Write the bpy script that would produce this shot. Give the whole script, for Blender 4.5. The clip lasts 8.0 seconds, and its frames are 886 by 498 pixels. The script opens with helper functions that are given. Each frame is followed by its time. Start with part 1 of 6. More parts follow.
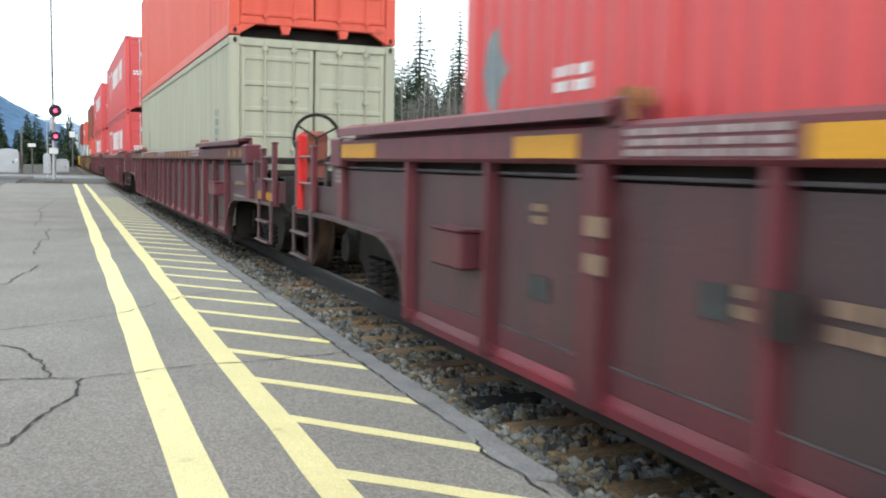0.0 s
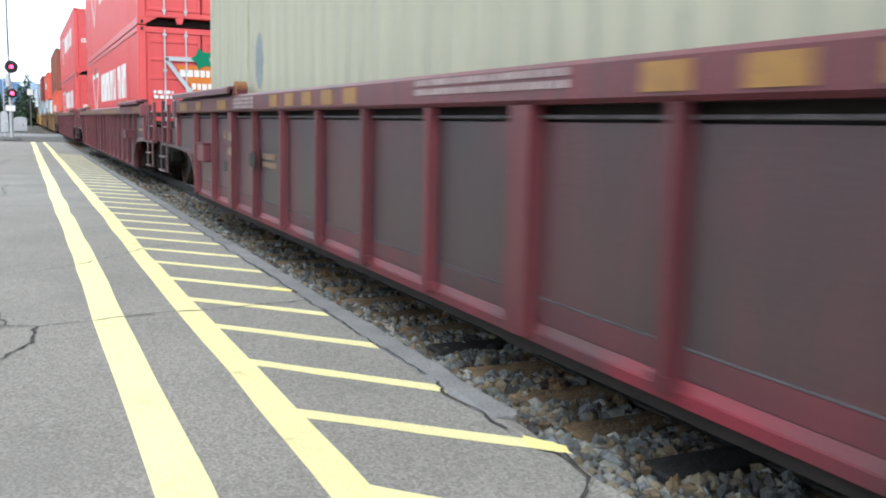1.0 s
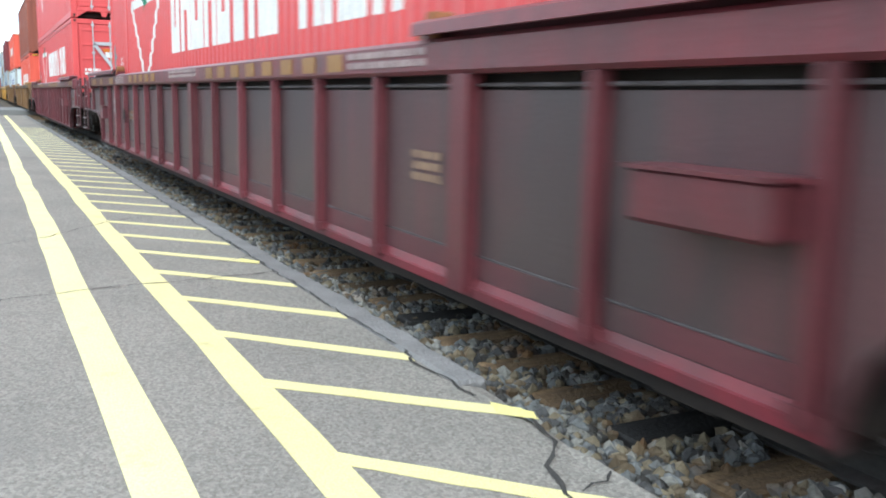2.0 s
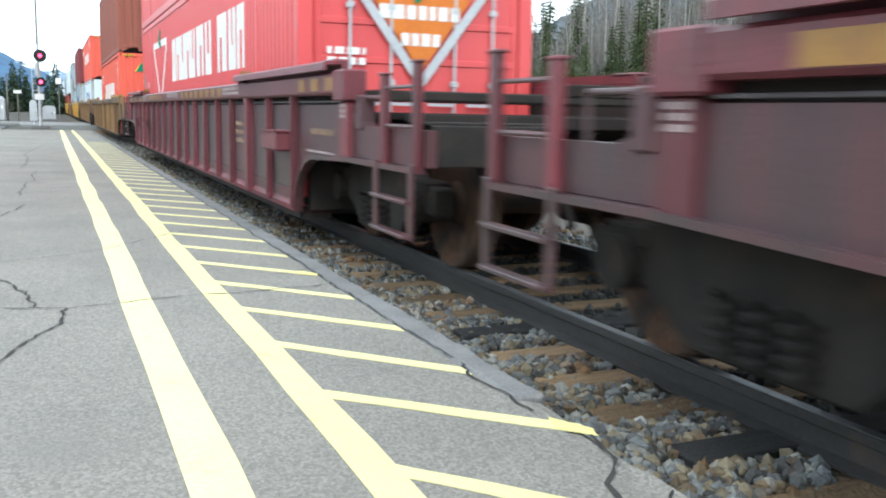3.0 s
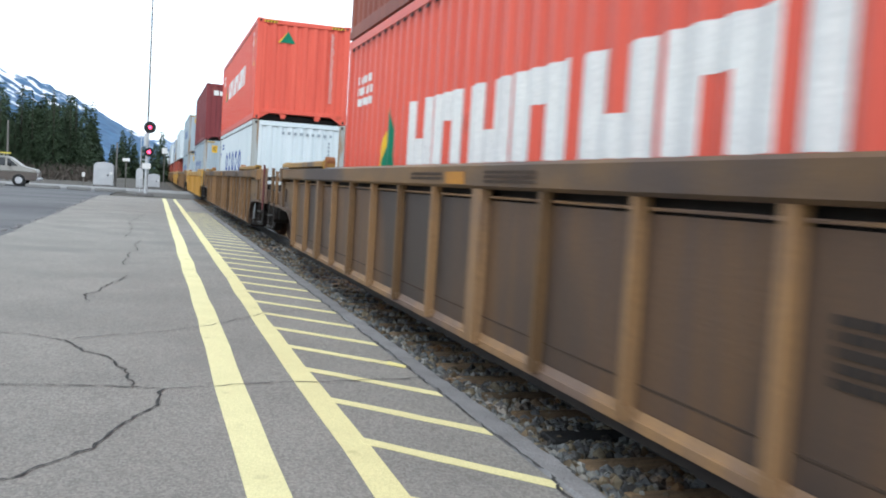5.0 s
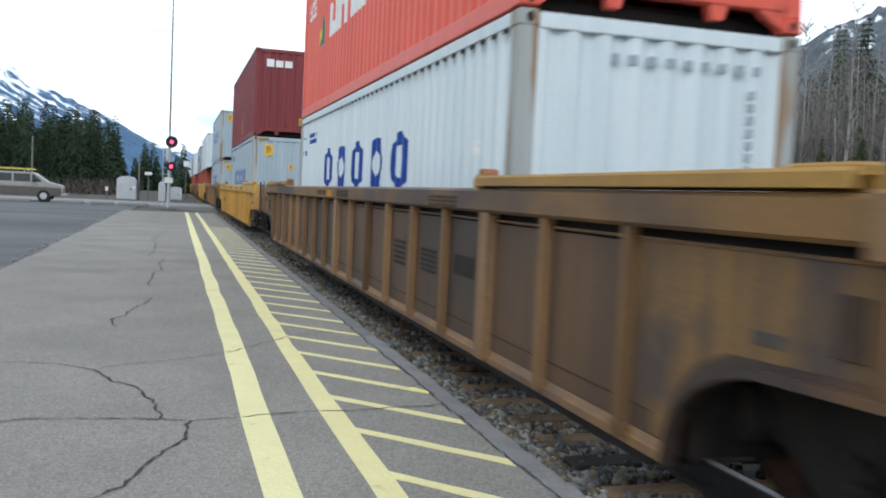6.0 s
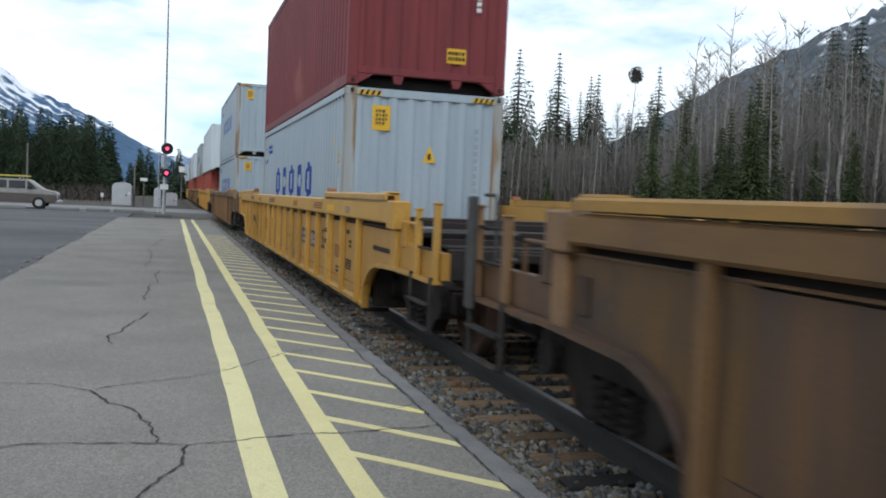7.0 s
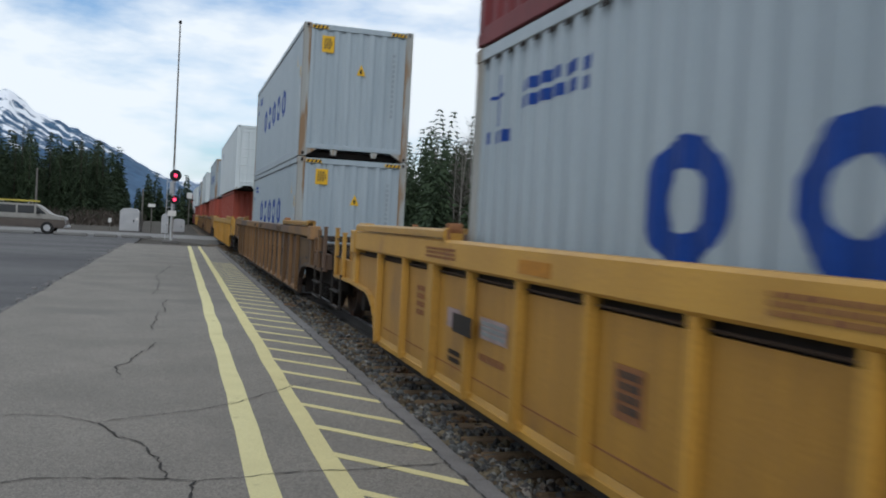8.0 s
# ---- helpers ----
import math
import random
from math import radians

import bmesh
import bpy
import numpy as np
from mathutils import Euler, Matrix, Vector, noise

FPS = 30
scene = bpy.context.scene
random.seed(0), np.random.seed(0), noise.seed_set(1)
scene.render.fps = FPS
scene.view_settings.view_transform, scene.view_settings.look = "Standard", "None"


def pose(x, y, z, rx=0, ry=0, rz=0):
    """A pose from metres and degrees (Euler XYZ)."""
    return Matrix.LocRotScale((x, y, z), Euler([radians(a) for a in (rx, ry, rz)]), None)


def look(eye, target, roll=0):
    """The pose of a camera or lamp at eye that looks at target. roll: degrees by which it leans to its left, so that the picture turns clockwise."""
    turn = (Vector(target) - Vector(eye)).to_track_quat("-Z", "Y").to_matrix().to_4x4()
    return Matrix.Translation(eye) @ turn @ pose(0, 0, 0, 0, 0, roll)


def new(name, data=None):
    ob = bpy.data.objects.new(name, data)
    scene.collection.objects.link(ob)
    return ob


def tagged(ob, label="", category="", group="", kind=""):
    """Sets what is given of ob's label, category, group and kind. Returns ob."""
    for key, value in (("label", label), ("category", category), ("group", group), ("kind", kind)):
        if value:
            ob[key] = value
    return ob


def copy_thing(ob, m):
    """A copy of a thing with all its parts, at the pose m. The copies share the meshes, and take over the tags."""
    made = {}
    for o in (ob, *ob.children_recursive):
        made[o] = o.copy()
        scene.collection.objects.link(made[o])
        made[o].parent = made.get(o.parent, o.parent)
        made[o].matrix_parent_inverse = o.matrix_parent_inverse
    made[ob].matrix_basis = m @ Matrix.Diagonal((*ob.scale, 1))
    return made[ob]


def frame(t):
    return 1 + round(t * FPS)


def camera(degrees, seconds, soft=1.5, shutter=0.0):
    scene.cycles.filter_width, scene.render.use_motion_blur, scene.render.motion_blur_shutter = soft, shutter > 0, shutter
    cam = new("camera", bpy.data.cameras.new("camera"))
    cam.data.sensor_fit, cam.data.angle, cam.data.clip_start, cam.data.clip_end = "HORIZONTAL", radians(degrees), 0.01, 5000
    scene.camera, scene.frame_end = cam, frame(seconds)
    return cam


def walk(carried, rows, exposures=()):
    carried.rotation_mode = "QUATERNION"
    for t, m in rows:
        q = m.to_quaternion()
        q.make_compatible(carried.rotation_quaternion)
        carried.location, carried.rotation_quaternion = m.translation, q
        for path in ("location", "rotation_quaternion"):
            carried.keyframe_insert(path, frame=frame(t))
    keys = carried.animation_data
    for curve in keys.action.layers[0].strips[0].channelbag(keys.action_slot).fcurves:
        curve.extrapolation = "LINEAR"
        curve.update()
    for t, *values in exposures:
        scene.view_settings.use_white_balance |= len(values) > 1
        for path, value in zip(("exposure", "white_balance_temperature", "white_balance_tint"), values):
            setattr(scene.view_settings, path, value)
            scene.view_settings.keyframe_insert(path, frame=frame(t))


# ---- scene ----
cam = camera(52.0, 8.0, soft=1.9, shutter=0.18)
PATH = [
    (0, (0.287, -0.026, 1.143), (1.055, 1.811, 0.961), 1.3),
    (0.5, (0.304, -0.029, 1.098), (1.111, 1.785, 0.855), 1.1),
    (1, (0.322, -0.026, 1.063), (1.154, 1.773, 0.795), 1.3),
    (2.3, (0.337, -0.027, 1.045), (1.23, 1.731, 0.713), 1.1),
    (2.5, (0.325, -0.029, 1.046), (1.187, 1.747, 0.727), 1.2),
    (3, (0.322, -0.013, 1.034), (1.104, 1.804, 0.74), 1.2),
    (3.5, (0.301, -0.016, 1.049), (1.007, 1.839, 0.802), 1.9),
    (4, (0.297, 0.013, 1.066), (0.957, 1.89, 0.868), 2.5),
    (4.3, (0.286, 0.026, 1.09), (0.933, 1.911, 0.926), 3.6),
    (4.5, (0.282, 0.022, 1.113), (0.908, 1.916, 0.959), 3.1),
    (4.7, (0.28, 0.026, 1.122), (0.899, 1.923, 0.984), 3.5),
    (5.8, (0.244, 0.01, 1.228), (0.821, 1.922, 1.107), 2.9),
    (6, (0.25, -0.017, 1.265), (0.816, 1.898, 1.15), 2.7),
    (6.5, (0.247, -0.045, 1.325), (0.823, 1.867, 1.218), 2.4),
    (7, (0.245, -0.047, 1.379), (0.819, 1.865, 1.272), 2.5),
    (7.2, (0.243, -0.058, 1.402), (0.811, 1.857, 1.298), 2.4),
    (7.5, (0.233, -0.032, 1.413), (0.799, 1.885, 1.343), 2.5),
    (8, (0.21, -0.064, 1.437), (0.77, 1.855, 1.391), 3.1),
]
walk(cam, [(t, look(eye, target, roll)) for t, eye, target, roll in PATH], exposures=[(0.0, 0.7, 6050, 0), (0.5, 0.85, 5950, -1), (1.0, 0.95, 5880, 2), (2.5, 1.06, 5800, -1), (3.5, 1.05, 5830, -2), (4.5, 0.76, 5850, 4), (6.0, 0.22, 5850, 3), (7.0, -0.17, 5920, 5), (7.5, -0.2, 5900, 5), (8.0, -0.5, 6050, 6)])

# ---- sky, sun ----
SUN_EL, SUN_AZ = radians(38), radians(200)
world = bpy.data.worlds.new("sky")
scene.world = world
world.use_nodes = True
nt = world.node_tree
sky = nt.nodes.new("ShaderNodeTexSky")
sky.sky_type = 'NISHITA'
sky.sun_disc = False
sky.sun_elevation, sky.sun_rotation = SUN_EL, SUN_AZ
tc = nt.nodes.new("ShaderNodeTexCoord")
mp = nt.nodes.new("ShaderNodeMapping")
mp.inputs["Scale"].default_value = (1.3, 1.3, 4.2)
mp.inputs["Location"].default_value = (0.3, 0.1, 0.25)
cl = nt.nodes.new("ShaderNodeTexNoise")
cl.inputs["Scale"].default_value, cl.inputs["Detail"].default_value, cl.inputs["Roughness"].default_value = 2.2, 9, 0.55
rmp = nt.nodes.new("ShaderNodeValToRGB")
rmp.color_ramp.elements[0].position, rmp.color_ramp.elements[1].position = 0.33, 0.49
mixc = nt.nodes.new("ShaderNodeMix")
mixc.data_type = 'RGBA'
bg = nt.nodes["Background"]
nt.links.new(tc.outputs["Generated"], mp.inputs["Vector"])
nt.links.new(mp.outputs["Vector"], cl.inputs["Vector"])
nt.links.new(cl.outputs["Fac"], rmp.inputs["Fac"])
nt.links.new(rmp.outputs["Color"], mixc.inputs["Factor"])
clear = nt.nodes.new("ShaderNodeMix")
clear.data_type, clear.blend_type = 'RGBA', 'MULTIPLY'
clear.inputs["Factor"].default_value = 1.0
clear.inputs["B"].default_value = (1.2, 1.4, 1.62, 1)
nt.links.new(sky.outputs["Color"], clear.inputs["A"])
nt.links.new(clear.outputs["Result"], mixc.inputs["A"])
mixc.inputs["B"].default_value = (13.0, 13.2, 13.6, 1)
nt.links.new(mixc.outputs["Result"], bg.inputs["Color"])
bg.inputs["Strength"].default_value = 0.1
sun_data = bpy.data.lights.new("sun", 'SUN')
sun_data.energy, sun_data.angle, sun_data.color = 0.9, radians(14), (1.0, 0.96, 0.9)
sun = new("sun", sun_data)
sun.matrix_world = look((0, 0, 0), (-math.sin(SUN_AZ) * math.cos(SUN_EL), -math.cos(SUN_AZ) * math.cos(SUN_EL), -math.sin(SUN_EL)))


# ---- materials ----
def mat(name, a, b=None, rough=0.7, metal=0.0, scale=3.0, stretch=(1, 1, 1), bump=0.15, fine=40.0, c=None, c_from=0.6, c_scale=1.2, c_stretch=(1, 1, 1), emit=0.0, vary=0.0, speck=0.0, grit=0.5):
    """Painted or natural surface: two tones in coarse noise, fine grain as bump and tone, and a third tone in patches (rust, dirt)."""
    m = bpy.data.materials.new(name)
    m.use_nodes = True
    n, l = m.node_tree.nodes, m.node_tree.links
    p = n["Principled BSDF"]
    b = b or tuple(v * 0.72 for v in a)
    t = n.new("ShaderNodeTexCoord")

    def grain(s, st, detail):
        g = n.new("ShaderNodeMapping")
        g.inputs["Scale"].default_value = st
        x = n.new("ShaderNodeTexNoise")
        x.inputs["Scale"].default_value, x.inputs["Detail"].default_value = s, detail
        l.new(t.outputs["Object"], g.inputs["Vector"])
        l.new(g.outputs["Vector"], x.inputs["Vector"])
        return x.outputs["Fac"]

    def mix(f, u, v, kind='MIX'):
        x = n.new("ShaderNodeMix")
        x.data_type, x.blend_type = 'RGBA', kind
        for s, w in (("Factor", f), ("A", u), ("B", v)):
            if isinstance(w, (tuple, float)):
                x.inputs[s].default_value = (*w, 1) if isinstance(w, tuple) else w
            else:
                l.new(w, x.inputs[s])
        return x.outputs["Result"]

    def ramp(f, lo, hi):
        x = n.new("ShaderNodeMapRange")
        x.inputs["From Min"].default_value, x.inputs["From Max"].default_value = lo, hi
        l.new(f, x.inputs["Value"])
        return x.outputs["Result"]
    col = mix(ramp(grain(scale, stretch, 6), 0.35, 0.65), a, b)
    small = grain(fine, (1, 1, 1), 4)
    col = mix(ramp(small, 0.3, 0.75), col, mix(grit, col, tuple(v * 0.6 for v in b)))
    if speck:  # pale and dark chips of stone
        chips = n.new("ShaderNodeTexVoronoi")
        chips.inputs["Scale"].default_value = 88
        l.new(t.outputs["Object"], chips.inputs["Vector"])
        bw = n.new("ShaderNodeRGBToBW")
        l.new(chips.outputs["Color"], bw.inputs["Color"])
        hv = n.new("ShaderNodeHueSaturation")
        tone = ramp(bw.outputs["Val"], 0.2, 0.8)
        tone.node.inputs["To Min"].default_value, tone.node.inputs["To Max"].default_value = 1 - speck, 1 + speck
        l.new(tone, hv.inputs["Value"])
        l.new(col, hv.inputs["Color"])
        col = hv.outputs["Color"]
    if c:
        patch = ramp(grain(c_scale, c_stretch, 9), c_from, c_from + 0.12)
        col = mix(patch, col, c)
    if vary:
        oi = n.new("ShaderNodeObjectInfo")
        hsv = n.new("ShaderNodeHueSaturation")
        l.new(ramp(oi.outputs["Random"], 0, 1), hsv.inputs["Value"])
        x = hsv.inputs["Value"].links[0].from_node
        x.inputs["To Min"].default_value, x.inputs["To Max"].default_value = 1 - vary, 1 + vary
        l.new(col, hsv.inputs["Color"])
        col = hsv.outputs["Color"]
    l.new(col, p.inputs["Base Color"])
    p.inputs["Roughness"].default_value, p.inputs["Metallic"].default_value = rough, metal
    p.inputs["Specular IOR Level"].default_value = 0.5 if metal or rough < 0.45 else 0.2
    if bump:
        bp = n.new("ShaderNodeBump")
        bp.inputs["Strength"].default_value, bp.inputs["Distance"].default_value = bump, 0.02
        l.new(small, bp.inputs["Height"])
        l.new(bp.outputs["Normal"], p.inputs["Normal"])
    if emit:
        l.new(col, p.inputs["Emission Color"])
        p.inputs["Emission Strength"].default_value = emit
    return m


ST = (6, 6, 0.5)  # streaks that run down
M = {
    "maroon": mat("maroon_paint", (0.106, 0.040, 0.045), (0.068, 0.037, 0.040), 0.38, scale=1.1, stretch=ST, c=(0.052, 0.036, 0.038), c_from=0.47, c_scale=0.9, c_stretch=(1, 1, 0.5)),
    "maroon_red": mat("maroon_red_paint", (0.168, 0.031, 0.040), (0.108, 0.031, 0.038), 0.4, scale=1.5, stretch=ST, c=(0.06, 0.032, 0.034), c_from=0.59, c_scale=1.3, vary=0.25),
    "maroon_low": mat("worn_maroon_lower_paint", (0.135, 0.032, 0.041), (0.085, 0.033, 0.039), 0.42, scale=1.3, c=(0.055, 0.034, 0.036), c_from=0.53, c_scale=0.9),
    "sill_red": mat("red_sill_paint", (0.22, 0.024, 0.038), (0.125, 0.028, 0.036), 0.44, scale=1.2, c=(0.075, 0.03, 0.034), c_from=0.54, c_scale=1.0),
    "ochre": mat("rusty_ochre_paint", (0.14, 0.077, 0.037), (0.094, 0.06, 0.043), 0.5, scale=1.3, stretch=ST, c=(0.054, 0.04, 0.034), c_from=0.47, c_scale=0.55, c_stretch=(1, 1, 0.5)),
    "ochre_light": mat("worn_ochre_paint", (0.245, 0.138, 0.060), (0.17, 0.104, 0.060), 0.5, scale=1.6, stretch=ST, c=(0.12, 0.08, 0.06), c_from=0.52, c_scale=1.1, vary=0.45),
    "ochre_bay": mat("stained_ochre_end_paint", (0.185, 0.104, 0.037), (0.105, 0.066, 0.037), 0.6, scale=1.8, stretch=ST, c=(0.065, 0.047, 0.039), c_from=0.5, c_scale=1.5, vary=0.2),
    "ochre_chord": mat("weathered_ochre_chord_paint", (0.27, 0.148, 0.052), (0.165, 0.098, 0.05), 0.5, scale=1.1, stretch=(1, 1, 3), c=(0.085, 0.06, 0.05), c_from=0.47, c_scale=0.4, vary=0.2),
    "yellow": mat("yellow_paint", (0.44, 0.228, 0.034), (0.35, 0.18, 0.032), 0.43, scale=1.4, stretch=ST, c=(0.21, 0.11, 0.042), c_from=0.56, c_scale=1.2, c_stretch=(1, 1, 0.5)),
    "yellow_light": mat("bright_yellow_paint", (0.54, 0.30, 0.052), (0.44, 0.242, 0.046), 0.43, scale=1.4, c=(0.26, 0.135, 0.05), c_from=0.6, c_scale=1.6, vary=0.14),
    # also stands for shade in wagon slots and container rail notches
    "black": mat("grimy_black_steel_and_shade", (0.022, 0.019, 0.018), (0.035, 0.027, 0.023), 0.7, scale=5),
    "truck": mat("grimy_cast_steel", (0.036, 0.03, 0.026), (0.022, 0.019, 0.018), 0.75, scale=5, c=(0.075, 0.042, 0.027), c_from=0.64, c_scale=4),
    "wheel": mat("rusty_wheel_steel", (0.095, 0.048, 0.028), (0.045, 0.03, 0.022), 0.75, 0.0, scale=4, c=(0.022, 0.019, 0.018), c_from=0.52, c_scale=3),
    "steel": mat("polished_steel", (0.42, 0.42, 0.43), (0.32, 0.32, 0.33), 0.48, 1.0, bump=0.05),
    "railside": mat("greasy_grey_rail_steel", (0.062, 0.058, 0.056), (0.04, 0.038, 0.037), 0.6, scale=6, stretch=(1, 0.15, 1), c=(0.085, 0.06, 0.045), c_from=0.66, c_scale=2.5),
    "red": mat("red_container_paint", (0.60, 0.073, 0.073), (0.54, 0.064, 0.066), 0.42, scale=0.6, stretch=ST, bump=0.05, c=(0.42, 0.074, 0.06), c_from=0.68, c_scale=1.3, grit=0.14),
    "orange": mat("orange_container_paint", (0.67, 0.115, 0.075), (0.60, 0.096, 0.064), 0.45, scale=0.8, stretch=ST, bump=0.05, c=(0.42, 0.075, 0.048), c_from=0.66, c_scale=1.6, grit=0.14),
    "rust": mat("rust_brown_container_paint", (0.27, 0.085, 0.055), (0.21, 0.068, 0.05), 0.6, scale=0.9, stretch=ST, bump=0.08, c=(0.15, 0.06, 0.045), c_from=0.62, c_scale=1.4, grit=0.14),
    "wine": mat("wine_container_paint", (0.20, 0.042, 0.045), (0.155, 0.036, 0.04), 0.55, scale=0.9, stretch=ST, bump=0.06, c=(0.25, 0.085, 0.07), c_from=0.60, c_scale=0.8, c_stretch=(1, 0.6, 1), grit=0.14),
    "beige": mat("grey_beige_container_paint", (0.42, 0.40, 0.30), (0.37, 0.35, 0.27), 0.6, scale=0.9, stretch=ST, bump=0.05, c=(0.28, 0.26, 0.20), c_from=0.68, c_scale=1.5, grit=0.14),
    "pale": mat("pale_blue_grey_container_paint", (0.355, 0.41, 0.455), (0.31, 0.365, 0.41), 0.42, scale=0.8, stretch=ST, bump=0.05, c=(0.32, 0.34, 0.34), c_from=0.68, c_scale=1.8, grit=0.14),
    "white": mat("off_white_container_paint", (0.62, 0.66, 0.68), (0.55, 0.60, 0.62), 0.55, scale=0.8, stretch=ST, bump=0.05, c=(0.40, 0.36, 0.31), c_from=0.70, c_scale=1.8, grit=0.14),
    "brick": mat("brick_red_container_paint", (0.33, 0.075, 0.05), (0.26, 0.062, 0.045), 0.6, scale=0.8, stretch=ST, bump=0.05, grit=0.14),
    "pale_rust": mat("rust_streaked_pale_paint", (0.36, 0.375, 0.37), (0.31, 0.31, 0.29), 0.6, scale=1.0, stretch=ST, bump=0.08, c=(0.25, 0.165, 0.10), c_from=0.49, c_scale=1.6, c_stretch=(5, 5, 0.5), grit=0.14),
    "letter_blue": mat("blue_lettering", (0.012, 0.058, 0.30), (0.012, 0.048, 0.25), 0.5, bump=0.03),
    "letter_white": mat("white_lettering", (0.78, 0.76, 0.73), (0.70, 0.68, 0.66), 0.5, bump=0.03),
    "letter_pink": mat("faded_white_lettering", (0.70, 0.42, 0.38), (0.62, 0.30, 0.26), 0.6, scale=7, bump=0.03),
    "strip_amber": mat("clean_amber_strip", (0.66, 0.315, 0.013), (0.60, 0.28, 0.013), 0.4, bump=0.02),
    "dirty_white": mat("faded_white_stencil", (0.42, 0.33, 0.32), (0.28, 0.21, 0.21), 0.6, scale=8, bump=0.03),
    "faded_tan": mat("faded_tan_stencil", (0.30, 0.20, 0.13), (0.20, 0.13, 0.10), 0.7, scale=8, bump=0.03),
    "sign_yellow": mat("yellow_sticker", (0.78, 0.47, 0.03), (0.72, 0.42, 0.03), 0.45, bump=0.02),
    "amber": mat("amber_reflective_strip", (0.35, 0.18, 0.035), (0.26, 0.125, 0.035), 0.35, scale=10, bump=0.02),
    "green": mat("green_sticker", (0.01, 0.19, 0.10), (0.01, 0.16, 0.085), 0.5, bump=0.02),
    "sign_orange": mat("orange_sticker", (0.62, 0.19, 0.03), (0.56, 0.16, 0.03), 0.5, bump=0.02),
    "bright_red": mat("bright_red_paint", (0.62, 0.035, 0.03), (0.55, 0.03, 0.03), 0.45, bump=0.03),
    "grey_patch": mat("grey_repair_patch", (0.27, 0.29, 0.29), (0.22, 0.24, 0.25), 0.6, scale=4, bump=0.05),
    "grey_dark": mat("dark_grey_patch", (0.075, 0.072, 0.07), (0.05, 0.048, 0.048), 0.7, scale=6, bump=0.05),
    "rust_dark": mat("dark_rust_stencil", (0.07, 0.045, 0.03), (0.05, 0.034, 0.026), 0.8, scale=6, bump=0.05),
    "sign_ochre": mat("faded_orange_dab", (0.50, 0.22, 0.03), (0.38, 0.17, 0.035), 0.7, scale=5, bump=0.05),
    "rust_streak": mat("rust_streak", (0.30, 0.14, 0.06), (0.22, 0.10, 0.05), 0.85, scale=5, stretch=ST),
    "asphalt": mat("worn_platform_asphalt", (0.262, 0.241, 0.214), (0.219, 0.203, 0.181), 0.92, scale=0.9, bump=0.5, fine=75, c=(0.188, 0.175, 0.159), c_from=0.57, c_scale=0.5, speck=0.19, grit=0.35),
    "lot": mat("dark_parking_asphalt", (0.15, 0.146, 0.147), (0.095, 0.094, 0.098), 0.9, scale=0.25, stretch=(0.35, 1, 1), bump=0.5, fine=60, c=(0.036, 0.037, 0.04), c_from=0.56, c_scale=0.16, c_stretch=(0.3, 1.4, 1), speck=0.3),
    "road": mat("pale_road_concrete", (0.27, 0.265, 0.255), (0.21, 0.205, 0.2), 0.9, scale=0.5, bump=0.3),
    "soil": mat("gravelly_soil", (0.105, 0.092, 0.078), (0.072, 0.066, 0.058), 0.95, scale=0.6, bump=0.7, fine=22, c=(0.075, 0.082, 0.042), c_from=0.56, c_scale=0.06),
    "bed": mat("ballast_bed", (0.16, 0.132, 0.105), (0.08, 0.066, 0.054), 0.95, scale=14, bump=1.0, fine=28, c=(0.15, 0.10, 0.06), c_from=0.55, c_scale=1.3),
    "stone": mat("ballast_stone", (0.20, 0.198, 0.19), (0.10, 0.097, 0.09), 0.85, scale=9, bump=0.4, fine=60, c=(0.15, 0.10, 0.065), c_from=0.56, c_scale=2.2),
    "tie": mat("weathered_timber", (0.235, 0.155, 0.085), (0.135, 0.092, 0.058), 0.9, scale=3, stretch=(1, 9, 9), bump=0.7, fine=50, c=(0.10, 0.085, 0.07), c_from=0.6, c_scale=1.5, vary=0.35),
    "tie_dark": mat("creosoted_timber", (0.034, 0.032, 0.032), (0.022, 0.021, 0.021), 0.8, scale=3, stretch=(1, 9, 9), bump=0.5, fine=50),
    "kerb": mat("worn_kerb_concrete", (0.225, 0.216, 0.212), (0.165, 0.158, 0.156), 0.93, scale=4, bump=0.6, fine=70, vary=0.1),
    "line_pale": mat("worn_pale_line_paint", (0.78, 0.71, 0.385), (0.72, 0.655, 0.35), 0.75, scale=2.5, bump=0.35, fine=110, c=(0.45, 0.40, 0.22), c_from=0.63, c_scale=5),
    "line": mat("worn_yellow_line_paint", (0.76, 0.68, 0.35), (0.70, 0.62, 0.32), 0.75, scale=2.5, bump=0.35, fine=110, c=(0.42, 0.37, 0.17), c_from=0.66, c_scale=5),
    "line_bright": mat("fresh_yellow_line_paint", (0.82, 0.73, 0.30), (0.76, 0.66, 0.26), 0.75, scale=6, bump=0.3, fine=110),
    "crack": mat("dark_crack_filler", (0.065, 0.061, 0.058), (0.042, 0.04, 0.038), 0.95, scale=6, bump=0.3),
    "mast": mat("silver_mast_paint", (0.55, 0.56, 0.57), (0.45, 0.46, 0.48), 0.5, 0.2, bump=0.05),
    "hood": mat("black_signal_paint", (0.02, 0.02, 0.022), (0.03, 0.03, 0.03), 0.6, bump=0.05),
    "lamp_red": mat("red_signal_lens", (1.0, 0.05, 0.13), (1.0, 0.05, 0.13), 0.3, bump=0, emit=4.0),
    "shed": mat("grey_sheet_metal", (0.50, 0.50, 0.51), (0.43, 0.43, 0.45), 0.5, 0.1, scale=2, bump=0.05),
    "van_cream": mat("cream_van_paint", (0.36, 0.345, 0.32), (0.31, 0.295, 0.27), 0.45, bump=0.02),
    "van_brown": mat("brown_van_paint", (0.11, 0.085, 0.07), (0.085, 0.068, 0.058), 0.4, bump=0.02),
